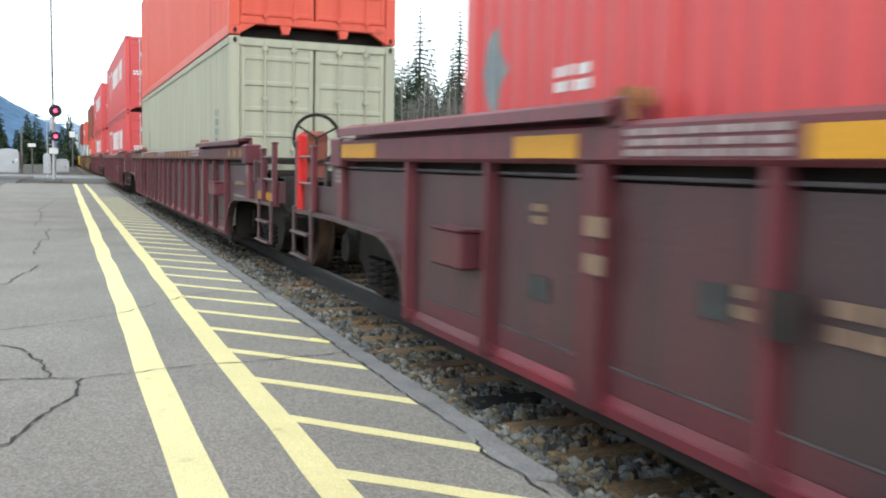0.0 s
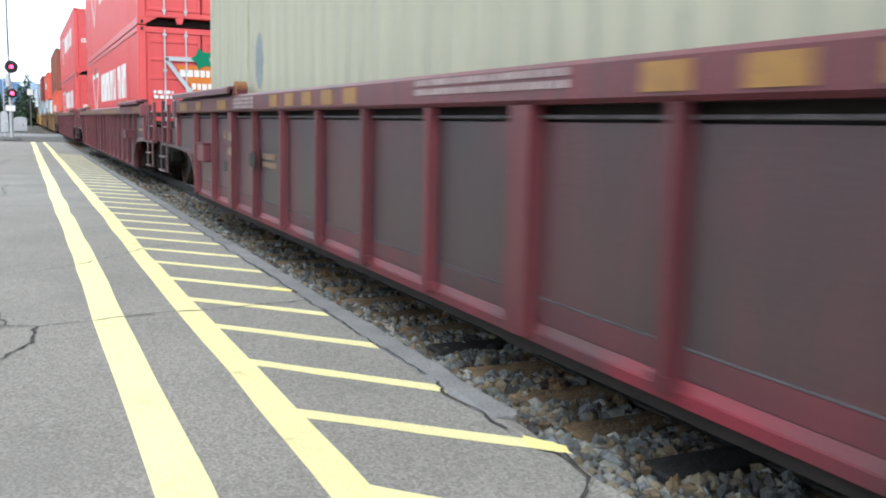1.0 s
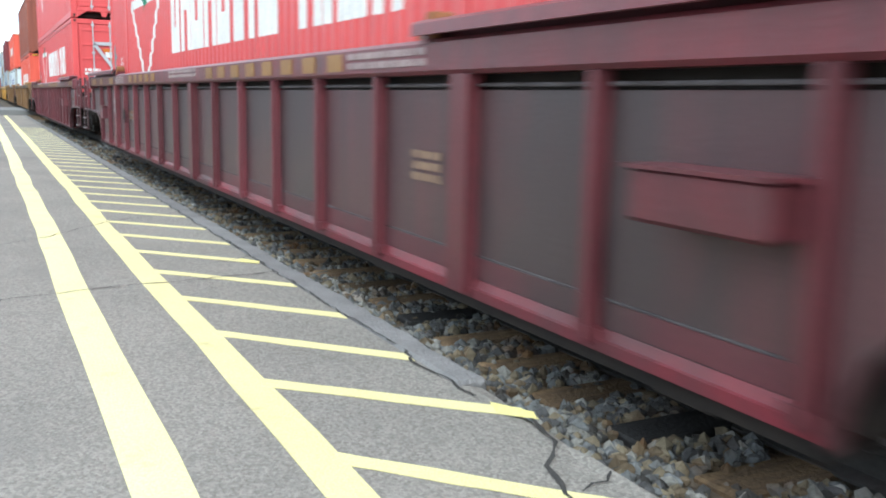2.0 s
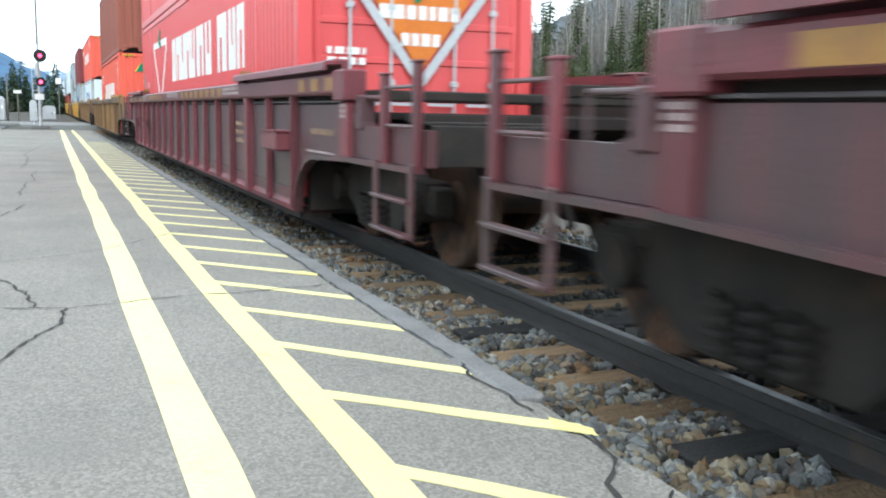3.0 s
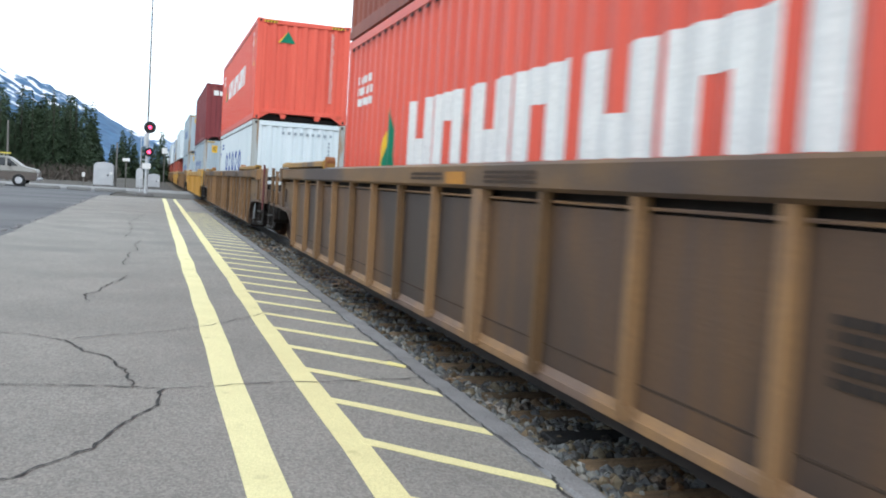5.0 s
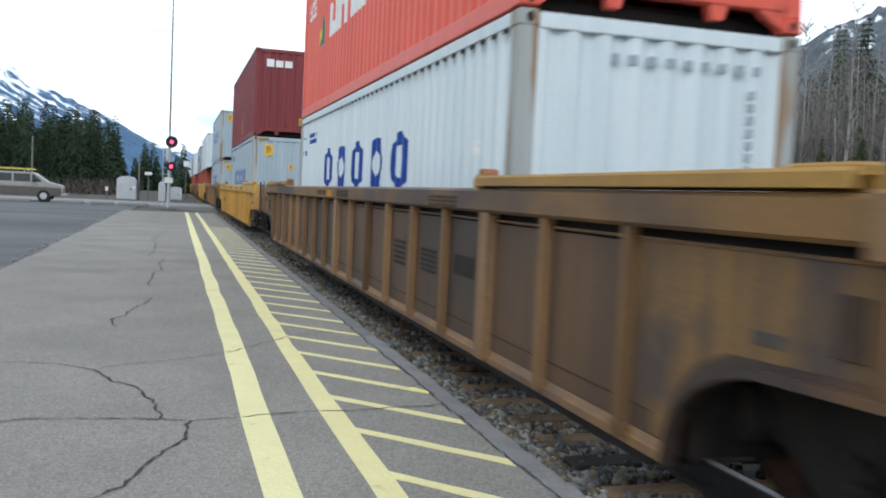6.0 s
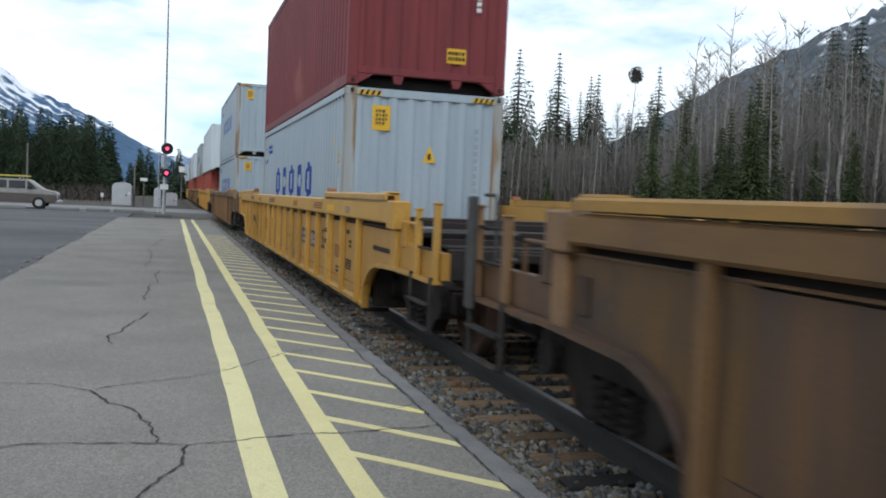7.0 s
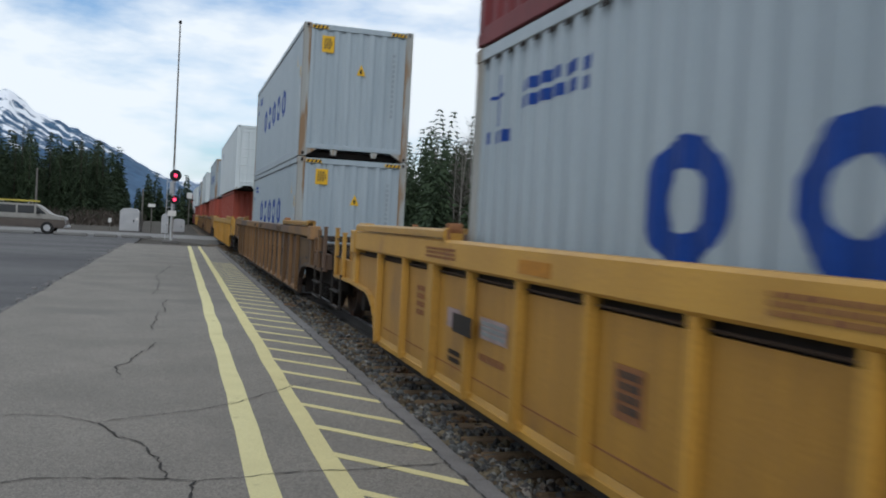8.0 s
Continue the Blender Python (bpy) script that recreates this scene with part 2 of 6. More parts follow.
    "glass": mat("dark_window_glass", (0.02, 0.022, 0.025), (0.02, 0.022, 0.025), 0.08, bump=0),
    "rubber": mat("tyre_rubber", (0.02, 0.02, 0.02), (0.03, 0.03, 0.03), 0.85),
    "rack": mat("yellow_roof_load", (0.62, 0.52, 0.10), (0.52, 0.43, 0.09), 0.6, bump=0.05),
    "needles": mat("conifer_needles", (0.052, 0.074, 0.037), (0.031, 0.048, 0.027), 0.8, scale=1.2, bump=0.3, fine=12, vary=0.35),
    "needles_light": mat("young_conifer_needles", (0.088, 0.112, 0.042), (0.056, 0.078, 0.032), 0.8, scale=1.2, bump=0.3, fine=12, vary=0.25),
    "bark": mat("dark_bark", (0.085, 0.066, 0.052), (0.05, 0.042, 0.036), 0.9, scale=5, bump=0.5),
    "birch": mat("pale_grey_bark", (0.37, 0.35, 0.315), (0.22, 0.205, 0.185), 0.85, scale=4, stretch=(1, 1, 3), bump=0.3, vary=0.35),
    "twig": mat("grey_twigs", (0.24, 0.215, 0.195), (0.155, 0.14, 0.128), 0.9, scale=3, bump=0.2),
    "brush": mat("brown_brushwood", (0.10, 0.08, 0.066), (0.06, 0.052, 0.045), 0.95, scale=1.5, bump=0.5),
    "faded_red": mat("faded_red_paint", (0.15, 0.04, 0.042), (0.09, 0.036, 0.036), 0.6, scale=5),
    "ochre_guide": mat("faded_yellow_guide_paint", (0.36, 0.205, 0.05), (0.25, 0.145, 0.048), 0.6, scale=1.2, stretch=(1, 1, 3), c=(0.10, 0.07, 0.05), c_from=0.56, c_scale=0.9),
    "faint_mark": mat("faint_grey_stencil", (0.29, 0.325, 0.35), (0.33, 0.375, 0.41), 0.6, scale=9, bump=0.03),
    # near-black: the shade under the train is put into this colour
    "shade_stone": mat("shade_darkened_stone", (0.055, 0.053, 0.05), (0.025, 0.024, 0.023), 0.7, scale=9, bump=0.4, fine=60, c=(0.09, 0.085, 0.08), c_from=0.62, c_scale=6),
    "seam_grey": mat("pale_seam_and_pipe_grey", (0.13, 0.115, 0.12), (0.07, 0.06, 0.063), 0.7, scale=6, bump=0.1),
    "post": mat("grey_timber_post", (0.20, 0.185, 0.17), (0.14, 0.13, 0.12), 0.9, scale=5),
}


# ---- building helpers ----
def box(bm, x0, x1, y0, y1, z0, z1):
    v = [bm.verts.new(p) for p in ((x0, y0, z0), (x1, y0, z0), (x1, y1, z0), (x0, y1, z0), (x0, y0, z1), (x1, y0, z1), (x1, y1, z1), (x0, y1, z1))]
    for f in ((3, 2, 1, 0), (4, 5, 6, 7), (0, 1, 5, 4), (1, 2, 6, 5), (2, 3, 7, 6), (3, 0, 4, 7)):
        bm.faces.new([v[i] for i in f])


def soft_box(bm, x0, x1, y0, y1, z0, z1, r=0.012):
    """A box with chamfered edges."""
    b2 = bmesh.new()
    box(b2, x0, x1, y0, y1, z0, z1)
    bmesh.ops.bevel(b2, geom=b2.edges[:], offset=r, segments=1, affect='EDGES')
    join(bm, b2)


def join(bm, other):
    me = bpy.data.meshes.new("tmp")
    other.to_mesh(me)
    other.free()
    bm.from_mesh(me)
    bpy.data.meshes.remove(me)


def tube(bm, p, q, r, r2=None, seg=8):
    p, q = Vector(p), Vector(q)
    r2 = r if r2 is None else r2
    d = (q - p).normalized()
    u = d.orthogonal().normalized()
    w = d.cross(u)
    rings = [[bm.verts.new(c + (u * math.cos(a) + w * math.sin(a)) * s) for a in (2 * math.pi * i / seg for i in range(seg))] for c, s in ((p, r), (q, r2))]
    for i in range(seg):
        j = (i + 1) % seg
        bm.faces.new((rings[0][i], rings[0][j], rings[1][j], rings[1][i]))
    bm.faces.new(rings[0][::-1])
    bm.faces.new(rings[1])


def sweep(bm, pts, r, seg=6):
    """One tube along a line of points."""
    pts = [Vector(p) for p in pts]
    rings = []
    for i, p in enumerate(pts):
        d = (pts[min(i + 1, len(pts) - 1)] - pts[max(i - 1, 0)]).normalized()
        u = d.cross(Vector((0.31, 0.17, 0.93))).normalized()
        w = d.cross(u)
        rings.append([bm.verts.new(p + (u * math.cos(a) + w * math.sin(a)) * r) for a in (2 * math.pi * k / seg for k in range(seg))])
    for a, b in zip(rings, rings[1:]):
        for k in range(seg):
            bm.faces.new((a[k], a[(k + 1) % seg], b[(k + 1) % seg], b[k]))
    bm.faces.new(rings[0][::-1])
    bm.faces.new(rings[-1])


def lathe(bm, profile, seg=32, axis="x", centre=(0, 0, 0)):
    """Turns (along, radius) pairs about an axis through centre."""
    c = Vector(centre)

    def at(s, r, a):
        u, w = r * math.cos(a), r * math.sin(a)
        return c + Vector({"x": (s, u, w), "y": (u, s, w), "z": (u, w, s)}[axis])
    rings = [[bm.verts.new(at(s, r, 2 * math.pi * i / seg)) for i in range(seg)] for s, r in profile]
    for a, b in zip(rings, rings[1:]):
        for i in range(seg):
            j = (i + 1) % seg
            bm.faces.new((a[i], a[j], b[j], b[i]))
    bm.faces.new(rings[0][::-1])
    bm.faces.new(rings[-1])


def prism(bm, pts, lo, hi, axis="x"):
    """A flat outline given as (u, v), thick from lo to hi along axis."""
    place = {"x": lambda u, v, s: (s, u, v), "y": lambda u, v, s: (u, s, v), "z": lambda u, v, s: (u, v, s)}[axis]
    a = [bm.verts.new(place(u, v, lo)) for u, v in pts]
    b = [bm.verts.new(place(u, v, hi)) for u, v in pts]
    bm.faces.new(a)
    bm.faces.new(b[::-1])
    n = len(pts)
    for i in range(n):
        bm.faces.new((a[i], b[i], b[(i + 1) % n], a[(i + 1) % n]))


def mesh_of(name, bm, material, smooth=False):
    bmesh.ops.recalc_face_normals(bm, faces=bm.faces[:])
    me = bpy.data.meshes.new(name)
    bm.to_mesh(me)
    bm.free()
    me.materials.append(M[material])
    if smooth:
        me.polygons.foreach_set("use_smooth", [True] * len(me.polygons))
    return me


def part(name, bm, material, parent=None, label="", at=None, smooth=False):
    me = bm if isinstance(bm, bpy.types.Mesh) else mesh_of(name, bm, material, smooth)
    ob = new(name, me)
    ob.parent = parent
    if at is not None:
        ob.matrix_basis = at
    if label:
        ob["label"] = label
    return ob


def thing(name, label, category, group="", at=None):
    ob = new(name)
    ob.empty_display_size = 0.2
    if at is not None:
        ob.matrix_basis = at
    return tagged(ob, label, category, group)


def single(name, bm, material, label, category, group="", kind="", at=None, smooth=False):
    return tagged(part(name, bm, material, None, "", at, smooth), label, category, group, kind)


def fresh():
    return bmesh.new()


# ---- ground, platform, track ----
TRACK, RAIL_TOP = 3.85, -0.11


def ground_sheet():
    bm = fresh()
    xs = [(-2500, 2), (-300, -0.1), (-60, -0.07), (-2.3, -0.07), (-1.9, -0.09), (1.8, -0.33), (5.9, -0.33), (8.5, -0.75), (14, -0.8), (30, 0.2), (60, 1.2), (300, 4), (2500, 10)]
    ys = [-60, -10, 0, 30, 60, 90, 150, 400, 1200, 4500]
    grid = [[bm.verts.new((x, y, z if y < 1000 else z - 2)) for x, z in xs] for y in ys]
    for a, b in zip(grid, grid[1:]):
        for i in range(len(xs) - 1):
            bm.faces.new((a[i], a[i + 1], b[i + 1], b[i]))
    return single("ground", bm, "soil", "brown gravelly soil reaching to the hills", "ground", kind="structure")


ground_sheet()

bm = fresh()
box(bm, -45, -1.75, -12, 56, -0.4, -0.045)
single("parking_lot", bm, "lot", "dark patched asphalt beside the platform", "pavement", kind="structure")
bm = fresh()
box(bm, -90, 12, 56, 66, -0.4, -0.03)
road = single("road", bm, "road", "pale concrete road crossing the railway", "road", kind="structure")
bm = fresh()
for i in range(20):
    y = -12 + i * 2.75
    box(bm, -2.0 + 0.02 * math.sin(i * 2.1), 1.846, y, y + 2.75, -0.4, 0.0)
bmesh.ops.remove_doubles(bm, verts=bm.verts[:], dist=0.0005)
platform = single("platform", bm, "asphalt", "worn grey asphalt platform with cracks", "platform", kind="structure")

# painted lines: two long bands with wavering edges and short cross bars


def band(x0, x1, y0, y1, step, waver, seed, z=0.004):
    rnd = random.Random(seed)
    bm = fresh()
    rows, y, off = [], y0, 0.0
    while y < y1:
        off = 0.7 * off + rnd.uniform(-waver, waver)
        rows.append([bm.verts.new((x0 + off + rnd.uniform(-0.004, 0.004), y, z)), bm.verts.new((x1 + off + rnd.uniform(-0.006, 0.006), y, z))])
        y += step
    for a, b in zip(rows, rows[1:]):
        bm.faces.new((a[0], a[1], b[1], b[0]))
    r = bmesh.ops.extrude_face_region(bm, geom=bm.faces[:])
    bmesh.ops.translate(bm, verts=[v for v in r["geom"] if isinstance(v, bmesh.types.BMVert)], vec=(0, 0, -0.003))
    return bm


part("painted_line", band(0.624, 0.785, -4, 43, 0.6, 0.008, 3), "line_pale", platform, "wide pale yellow line")
part("painted_line", band(1.076, 1.21, -4, 43, 0.6, 0.007, 5), "line", platform, "narrow pale yellow line")
rnd = random.Random(8)
for i in range(-3, 34):
    y = 2.46 + 0.775 * i
    bm = fresh()
    x1 = 1.835 if i else 1.93
    n, w, top, low = 9, 0.055, [], []
    for j in range(n):
        x = 1.19 + (x1 - 1.19) * j / (n - 1)
        c = y + 0.69 * (1 - j / (n - 1))
        top.append((x, c + w + rnd.uniform(-0.006, 0.006)))
        low.append((x, c - w + rnd.uniform(-0.006, 0.006)))
    prism(bm, top + low[::-1], 0.0015, 0.005, "z")
    part("painted_bar", bm, "line", platform)
    if i in (0, 4):
        bm = fresh()
        prism(bm, [(x1 - 0.1, y + 0.05), (x1 - 0.01, y - 0.06), (x1 + 0.015, y + 0.0), (x1 - 0.07, y + 0.15)], 0.004, 0.0075, "z")
        part("paint_blot", bm, "line_bright", platform, "fresh yellow paint blot")


def crack(pts, width, seed):
    """A crack through the asphalt: a jagged dark ribbon along a line of corners."""
    rnd = random.Random(seed)
    line = []
    for (x0, y0), (x1, y1) in zip(pts, pts[1:]):
        n = max(2, int(math.hypot(x1 - x0, y1 - y0) / 0.05))
        for i in range(n):
            line.append((x0 + (x1 - x0) * i / n + 0.03 * noise.noise(Vector((x0 + i * 0.21, seed * 3.7, y0))) + rnd.uniform(-0.011, 0.011), y0 + (y1 - y0) * i / n + 0.05 * noise.noise(Vector((y0 - i * 0.23, 9.1, seed * 2.3))) + rnd.uniform(-0.013, 0.013)))
    line.append(pts[-1])
    bm = fresh()
    rows = []
    for i, (x, y) in enumerate(line):
        a, b = line[max(0, i - 1)], line[min(len(line) - 1, i + 1)]
        d = Vector((b[0] - a[0], b[1] - a[1])).normalized()
        w = width * rnd.uniform(0.2, 1.0) * 0.48
        rows.append([bm.verts.new((x - d.y * w, y + d.x * w, 0.0062)), bm.verts.new((x + d.y * w, y - d.x * w, 0.0062))])
    for a, b in zip(rows, rows[1:]):
        bm.faces.new((a[0], a[1], b[1], b[0]))
    part("crack", bm, "crack", platform)


crack([(-2.0, 4.8), (-1.2, 4.96), (-0.61, 5.02), (-0.49, 5.09), (-0.21, 5.07), (0.14, 5.02), (0.34, 4.97), (0.61, 5.0), (0.71, 5.06), (1.02, 5.1), (1.3, 5.12), (1.58, 5.17), (1.84, 5.2)], 0.018, 1)
crack([(0.34, 4.95), (0.32, 4.62), (0.21, 4.36), (0.13, 4.1), (0.08, 3.9), (-0.04, 3.75), (-0.14, 3.57), (-0.35, 3.42), (-0.7, 3.28)], 0.022, 2)
crack([(-0.24, 6.39), (-0.17, 6.22), (-0.11, 5.99), (0.0, 5.88), (0.06, 5.76), (0.1, 5.52), (0.15, 5.46), (0.17, 5.29), (0.2, 5.04)], 0.021, 3)
crack([(-2.0, 6.75), (-0.9, 6.68), (-0.5, 6.63), (-0.24, 6.39), (-0.07, 6.53), (0.36, 6.78), (0.62, 6.98), (0.8, 7.2), (1.0, 7.49), (1.23, 7.8), (1.84, 8.2)], 0.014, 4)
crack([(0.03, 10.41), (-0.1, 9.6), (-0.19, 9.04), (-0.28, 8.67), (-0.22, 8.31)], 0.022, 5)
crack([(0.05, 26), (-0.1, 23.5), (-0.24, 21.2), (-0.13, 19.9), (-0.12, 17.8), (-0.19, 16.5)], 0.021, 6)
crack([(0.1, 15.8), (0.02, 15.0), (0.08, 13.8), (-0.03, 13.4), (-0.02, 12.7), (-0.07, 12.0), (-0.04, 11.6)], 0.019, 13)
crack([(-2.03, 16.2), (-1.94, 16.8), (-1.6, 17.0), (-1.05, 17.04)], 0.027, 7)
crack([(1.92, 2.41), (1.86, 2.23), (1.75, 2.07), (1.69, 1.88), (1.6, 1.2)], 0.021, 8)
crack([(1.93, 1.98), (1.87, 1.93), (1.73, 1.87)], 0.014, 9)
crack([(0.6, 10.44), (0.9, 10.5), (1.3, 10.62), (1.84, 10.9)], 0.010, 10)
crack([(1.59, 5.63), (1.7, 5.67), (1.84, 5.78)], 0.013, 14)
crack([(-2.0, 27.5), (0.2, 27.2), (1.8, 27.8)], 0.016, 11)
crack([(1.849, 2.7), (1.852, 6), (1.848, 12), (1.852, 24), (1.85, 40)], 0.019, 12)

# crumbled stones along the outer edge of the platform
bm = fresh()
rnd = random.Random(4)
for i in range(260):
    y = rnd.uniform(6, 43)
    x, s = -2.02 + rnd.gauss(0, 0.09), rnd.uniform(0.02, 0.07)
    r = bmesh.ops.create_icosphere(bm, subdivisions=1, radius=s, matrix=Matrix.Translation((x, y, -0.035)) @ Matrix.Diagonal((1, rnd.uniform(0.8, 1.5), rnd.uniform(0.4, 0.8), 1)))
    for v in r["verts"]:
        v.co += Vector((rnd.uniform(-1, 1), rnd.uniform(-1, 1), rnd.uniform(-1, 1))) * s * 0.2
single("edge_rubble", bm, "kerb", "crumbled grey asphalt lumps along the platform edge", "rubble", kind="stuff")

# kerb stones, track bed, ties, rails
kerb = thing("kerb", "worn grey concrete kerb edging the platform", "kerb")
kerb["kind"] = "structure"
rnd = random.Random(11)
kerb_meshes = []
for k in range(4):
    bm = fresh()
    soft_box(bm, 1.852, 1.99 + 0.004 * k, 0, 0.998, -0.4, 0.008 - 0.002 * k, 0.016)
    bmesh.ops.subdivide_edges(bm, edges=[e for e in bm.edges if abs(e.verts[0].co.y - e.verts[1].co.y) > 0.5], cuts=7)
    for v in bm.verts:
        if 0.03 < v.co.y < 0.97 and v.co.x > 1.95 and v.co.z > -0.1:
            v.co.x += rnd.uniform(-0.010, 0.006)
            v.co.z += rnd.uniform(-0.007, 0.002)
    kerb_meshes.append(mesh_of("kerb_stone", bm, "kerb"))
for i in range(41):
    part("kerb_stone", kerb_meshes[(i * 7 + i // 3) % 4], "kerb", kerb, at=pose(0, 2.85 + i, rnd.uniform(-0.004, 0.002)))
# nearest stretch: the kerb is buried under crumbled asphalt
bm = fresh()
rows = []
for i in range(70):
    y = -8 + i * 0.157
    e = 1.925 + 0.03 * noise.noise(Vector((y * 1.9, 0.3, 0))) + rnd.uniform(-0.012, 0.012)
    rows.append([bm.verts.new(p) for p in ((1.846, y, -0.001 + rnd.uniform(-0.004, 0.0)), (1.89, y, 0.004 + rnd.uniform(-0.012, 0.006)), (e, y, -0.02 + rnd.uniform(-0.012, 0.008)), (e + 0.03, y, -0.4))])
for p, q in zip(rows, rows[1:]):
    for i in range(3):
        bm.faces.new((p[i], p[i + 1], q[i + 1], q[i]))
part("broken_edge", bm, "asphalt", kerb, "crumbled asphalt over the buried kerb")

bm = fresh()
box(bm, 1.9, 5.9, -50, 420, -0.6, -0.292)
single("track_bed", bm, "bed", "grey and brown stone ballast bed of the track", "ballast", kind="structure")


def scatter(name, spots, rng, material, label):
    """Loose stones at the given spots, joined in one mesh."""
    base = bmesh.new()
    bmesh.ops.create_icosphere(base, subdivisions=1, radius=1.0)
    bv = np.array([v.co[:] for v in base.verts])
    bf = np.array([[v.index for v in f.verts] for f in base.faces])
    base.free()
    verts, faces = [], []
    for i, (x, y, s) in enumerate(spots):
        near_tie = abs((y - 2.74 + 0.26) % 0.52 - 0.26) < 0.128 and 2.47 < x < 5.22
        if near_tie and rng.random() < (0.86 if x < 2.62 else 0.965):
            continue
        if abs(x - 3.1) < 0.1 or abs(x - 4.6) < 0.1:
            continue
        heap = 0.05 * max(0.0, 1 - abs(x - 2.0) / 0.45)
        q = bv * (1 + rng.uniform(-0.28, 0.28, (len(bv), 1))) * (s * rng.uniform(0.75, 1.3, 3))
        a = rng.uniform(0, 6.28)
        rot = np.array([[math.cos(a), -math.sin(a), 0], [math.sin(a), math.cos(a), 0], [0, 0, 1]])
        q = q @ rot + (x, y, -0.286 + heap + rng.uniform(-0.006, 0.02))
        faces.append(bf + len(verts) * len(bv))
        verts.append(q)
    me = bpy.data.meshes.new(name)
    me.from_pydata(np.concatenate(verts).tolist(), [], np.concatenate(faces).tolist())
    me.materials.append(M[material])
    tagged(new(name, me), label, "ballast", kind="stuff")


def tint_stones():
    """Every stone its own tone: blue-grey, pale, tan, rusty or dark."""
    m = M["stone"]
    n, l = m.node_tree.nodes, m.node_tree.links
    p = n["Principled BSDF"]
    src = p.inputs["Base Color"].links[0].from_socket
    geo, tone, mul = n.new("ShaderNodeNewGeometry"), n.new("ShaderNodeValToRGB"), n.new("ShaderNodeMix")
    cr = tone.color_ramp
    cr.interpolation = 'CONSTANT'
    for i, (at, c) in enumerate(((0.0, (1.0, 1.04, 1.1)), (0.24, (0.62, 0.62, 0.66)), (0.42, (1.45, 1.42, 1.36)), (0.56, (1.25, 1.05, 0.76)), (0.74, (0.85, 0.66, 0.46)), (0.86, (1.9, 1.86, 1.8)), (0.91, (0.4, 0.38, 0.38)))):
        e = cr.elements[i] if i < 2 else cr.elements.new(at)
        e.position, e.color = at, (*c, 1)
    mul.data_type, mul.blend_type = 'RGBA', 'MULTIPLY'
    mul.inputs["Factor"].default_value = 1.0
    l.new(geo.outputs["Random Per Island"], tone.inputs["Fac"])
    l.new(src, mul.inputs["A"])
    l.new(tone.outputs["Color"], mul.inputs["B"])
    l.new(mul.outputs["Result"], p.inputs["Base Color"])


def ballast():
    rng = np.random.default_rng(5)
    spots = []
    for y0, y1, count, s0, s1 in ((0.6, 8, 8200, 0.014, 0.036), (8, 18, 4200, 0.02, 0.042), (18, 45, 3600, 0.03, 0.055)):
        y = rng.uniform(y0, y1, count)
        x = rng.uniform(1.93, 3.02, count)
        spots += list(zip(x, y, rng.uniform(s0, s1, count)))
    scatter("ballast_stones", spots, rng, "stone", "loose grey and rusty ballast stones beside the ties")
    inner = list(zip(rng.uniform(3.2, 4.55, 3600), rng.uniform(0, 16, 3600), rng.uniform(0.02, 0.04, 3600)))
    scatter("oily_stones", inner, rng, "shade_stone", "stones between the rails, darkened for the train's shade")
    outer = list(zip(rng.uniform(4.7, 5.9, 2600), rng.uniform(0, 18, 2600), rng.uniform(0.024, 0.044, 2600)))
    scatter("ballast_stones", outer, rng, "stone", "loose grey ballast stones beyond the far rail")


tint_stones()
ballast()

track = thing("track", "railway track with polished rails on timber ties", "track")
track["kind"] = "structure"
tie_meshes = []
rnd = random.Random(21)
for k in range(3):
    bm = fresh()
    soft_box(bm, -1.33, 1.33, -0.11, 0.11, -0.17, 0.0, 0.012)
    for v in bm.verts:
        v.co += Vector((rnd.uniform(-0.02, 0.02), rnd.uniform(-0.008, 0.008), rnd.uniform(-0.006, 0.003)))
    tie_meshes.append(bm)
tie_meshes = [mesh_of("tie", b, "tie") for b in tie_meshes]
# strip of bed coloured dark for the shade beneath the wagons
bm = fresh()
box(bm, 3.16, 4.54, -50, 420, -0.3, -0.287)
part("oily_strip", bm, "shade_stone", track, "bed between the rails, darkened for the train's shade")
bm = fresh()
soft_box(bm, -1.34, 1.33, -0.105, 0.105, -0.17, 0.004, 0.01)
dark_tie = mesh_of("tie", bm, "tie_dark")
for i in range(-8, 120):
    y = 2.74 + 0.52 * i
    part("tie", dark_tie if i in (0, 4) else tie_meshes[i % 3], "tie", track, "dark creosoted tie" if i in (0, 4) else "", at=pose(TRACK + rnd.uniform(-0.03, 0.03), y, -0.262 + rnd.uniform(-0.006, 0.004), 0, 0, rnd.uniform(-0.6, 0.6)))
for side in (-1, 1):
    c = TRACK + side * 0.755
    bm = fresh()
    prism(bm, [(c - 0.075, -0.275), (c + 0.075, -0.275), (c + 0.075, -0.262), (c + 0.012, -0.245), (c + 0.012, -0.165), (c + 0.036, -0.152), (c + 0.036, -0.116), (c + 0.028, -0.112), (c - 0.028, -0.112), (c - 0.036, -0.116), (c - 0.036, -0.152), (c - 0.012, -0.165), (c - 0.012, -0.245), (c - 0.075, -0.262)], -50, 420, "y")
    rail = part("rail", bm, "railside", track, "brown steel rail")
    bm = fresh()
    box(bm, c - 0.026, c + 0.026, -50, 420, -0.1125, RAIL_TOP + 0.001)
    part("running_surface", bm, "steel", rail, "polished rail head")


# ---- well cars ----
LENGTH, PITCH, SPEED, FIRST = 20.6, 24.45, 17.82, 11.2
DZ = 0.11  # the cars' own space begins at the rail's top


def near_end(k, t):
    """Where the side of car k begins along the track at t seconds."""
    return FIRST + PITCH * (k - 1) - SPEED * t


def flip():
    """Half a turn about the middle of a car: what stands at one corner, at the opposite one."""
    return pose(0, LENGTH / 2, 0) @ pose(0, 0, 0, 0, 0, 180) @ pose(0, -LENGTH / 2, 0)


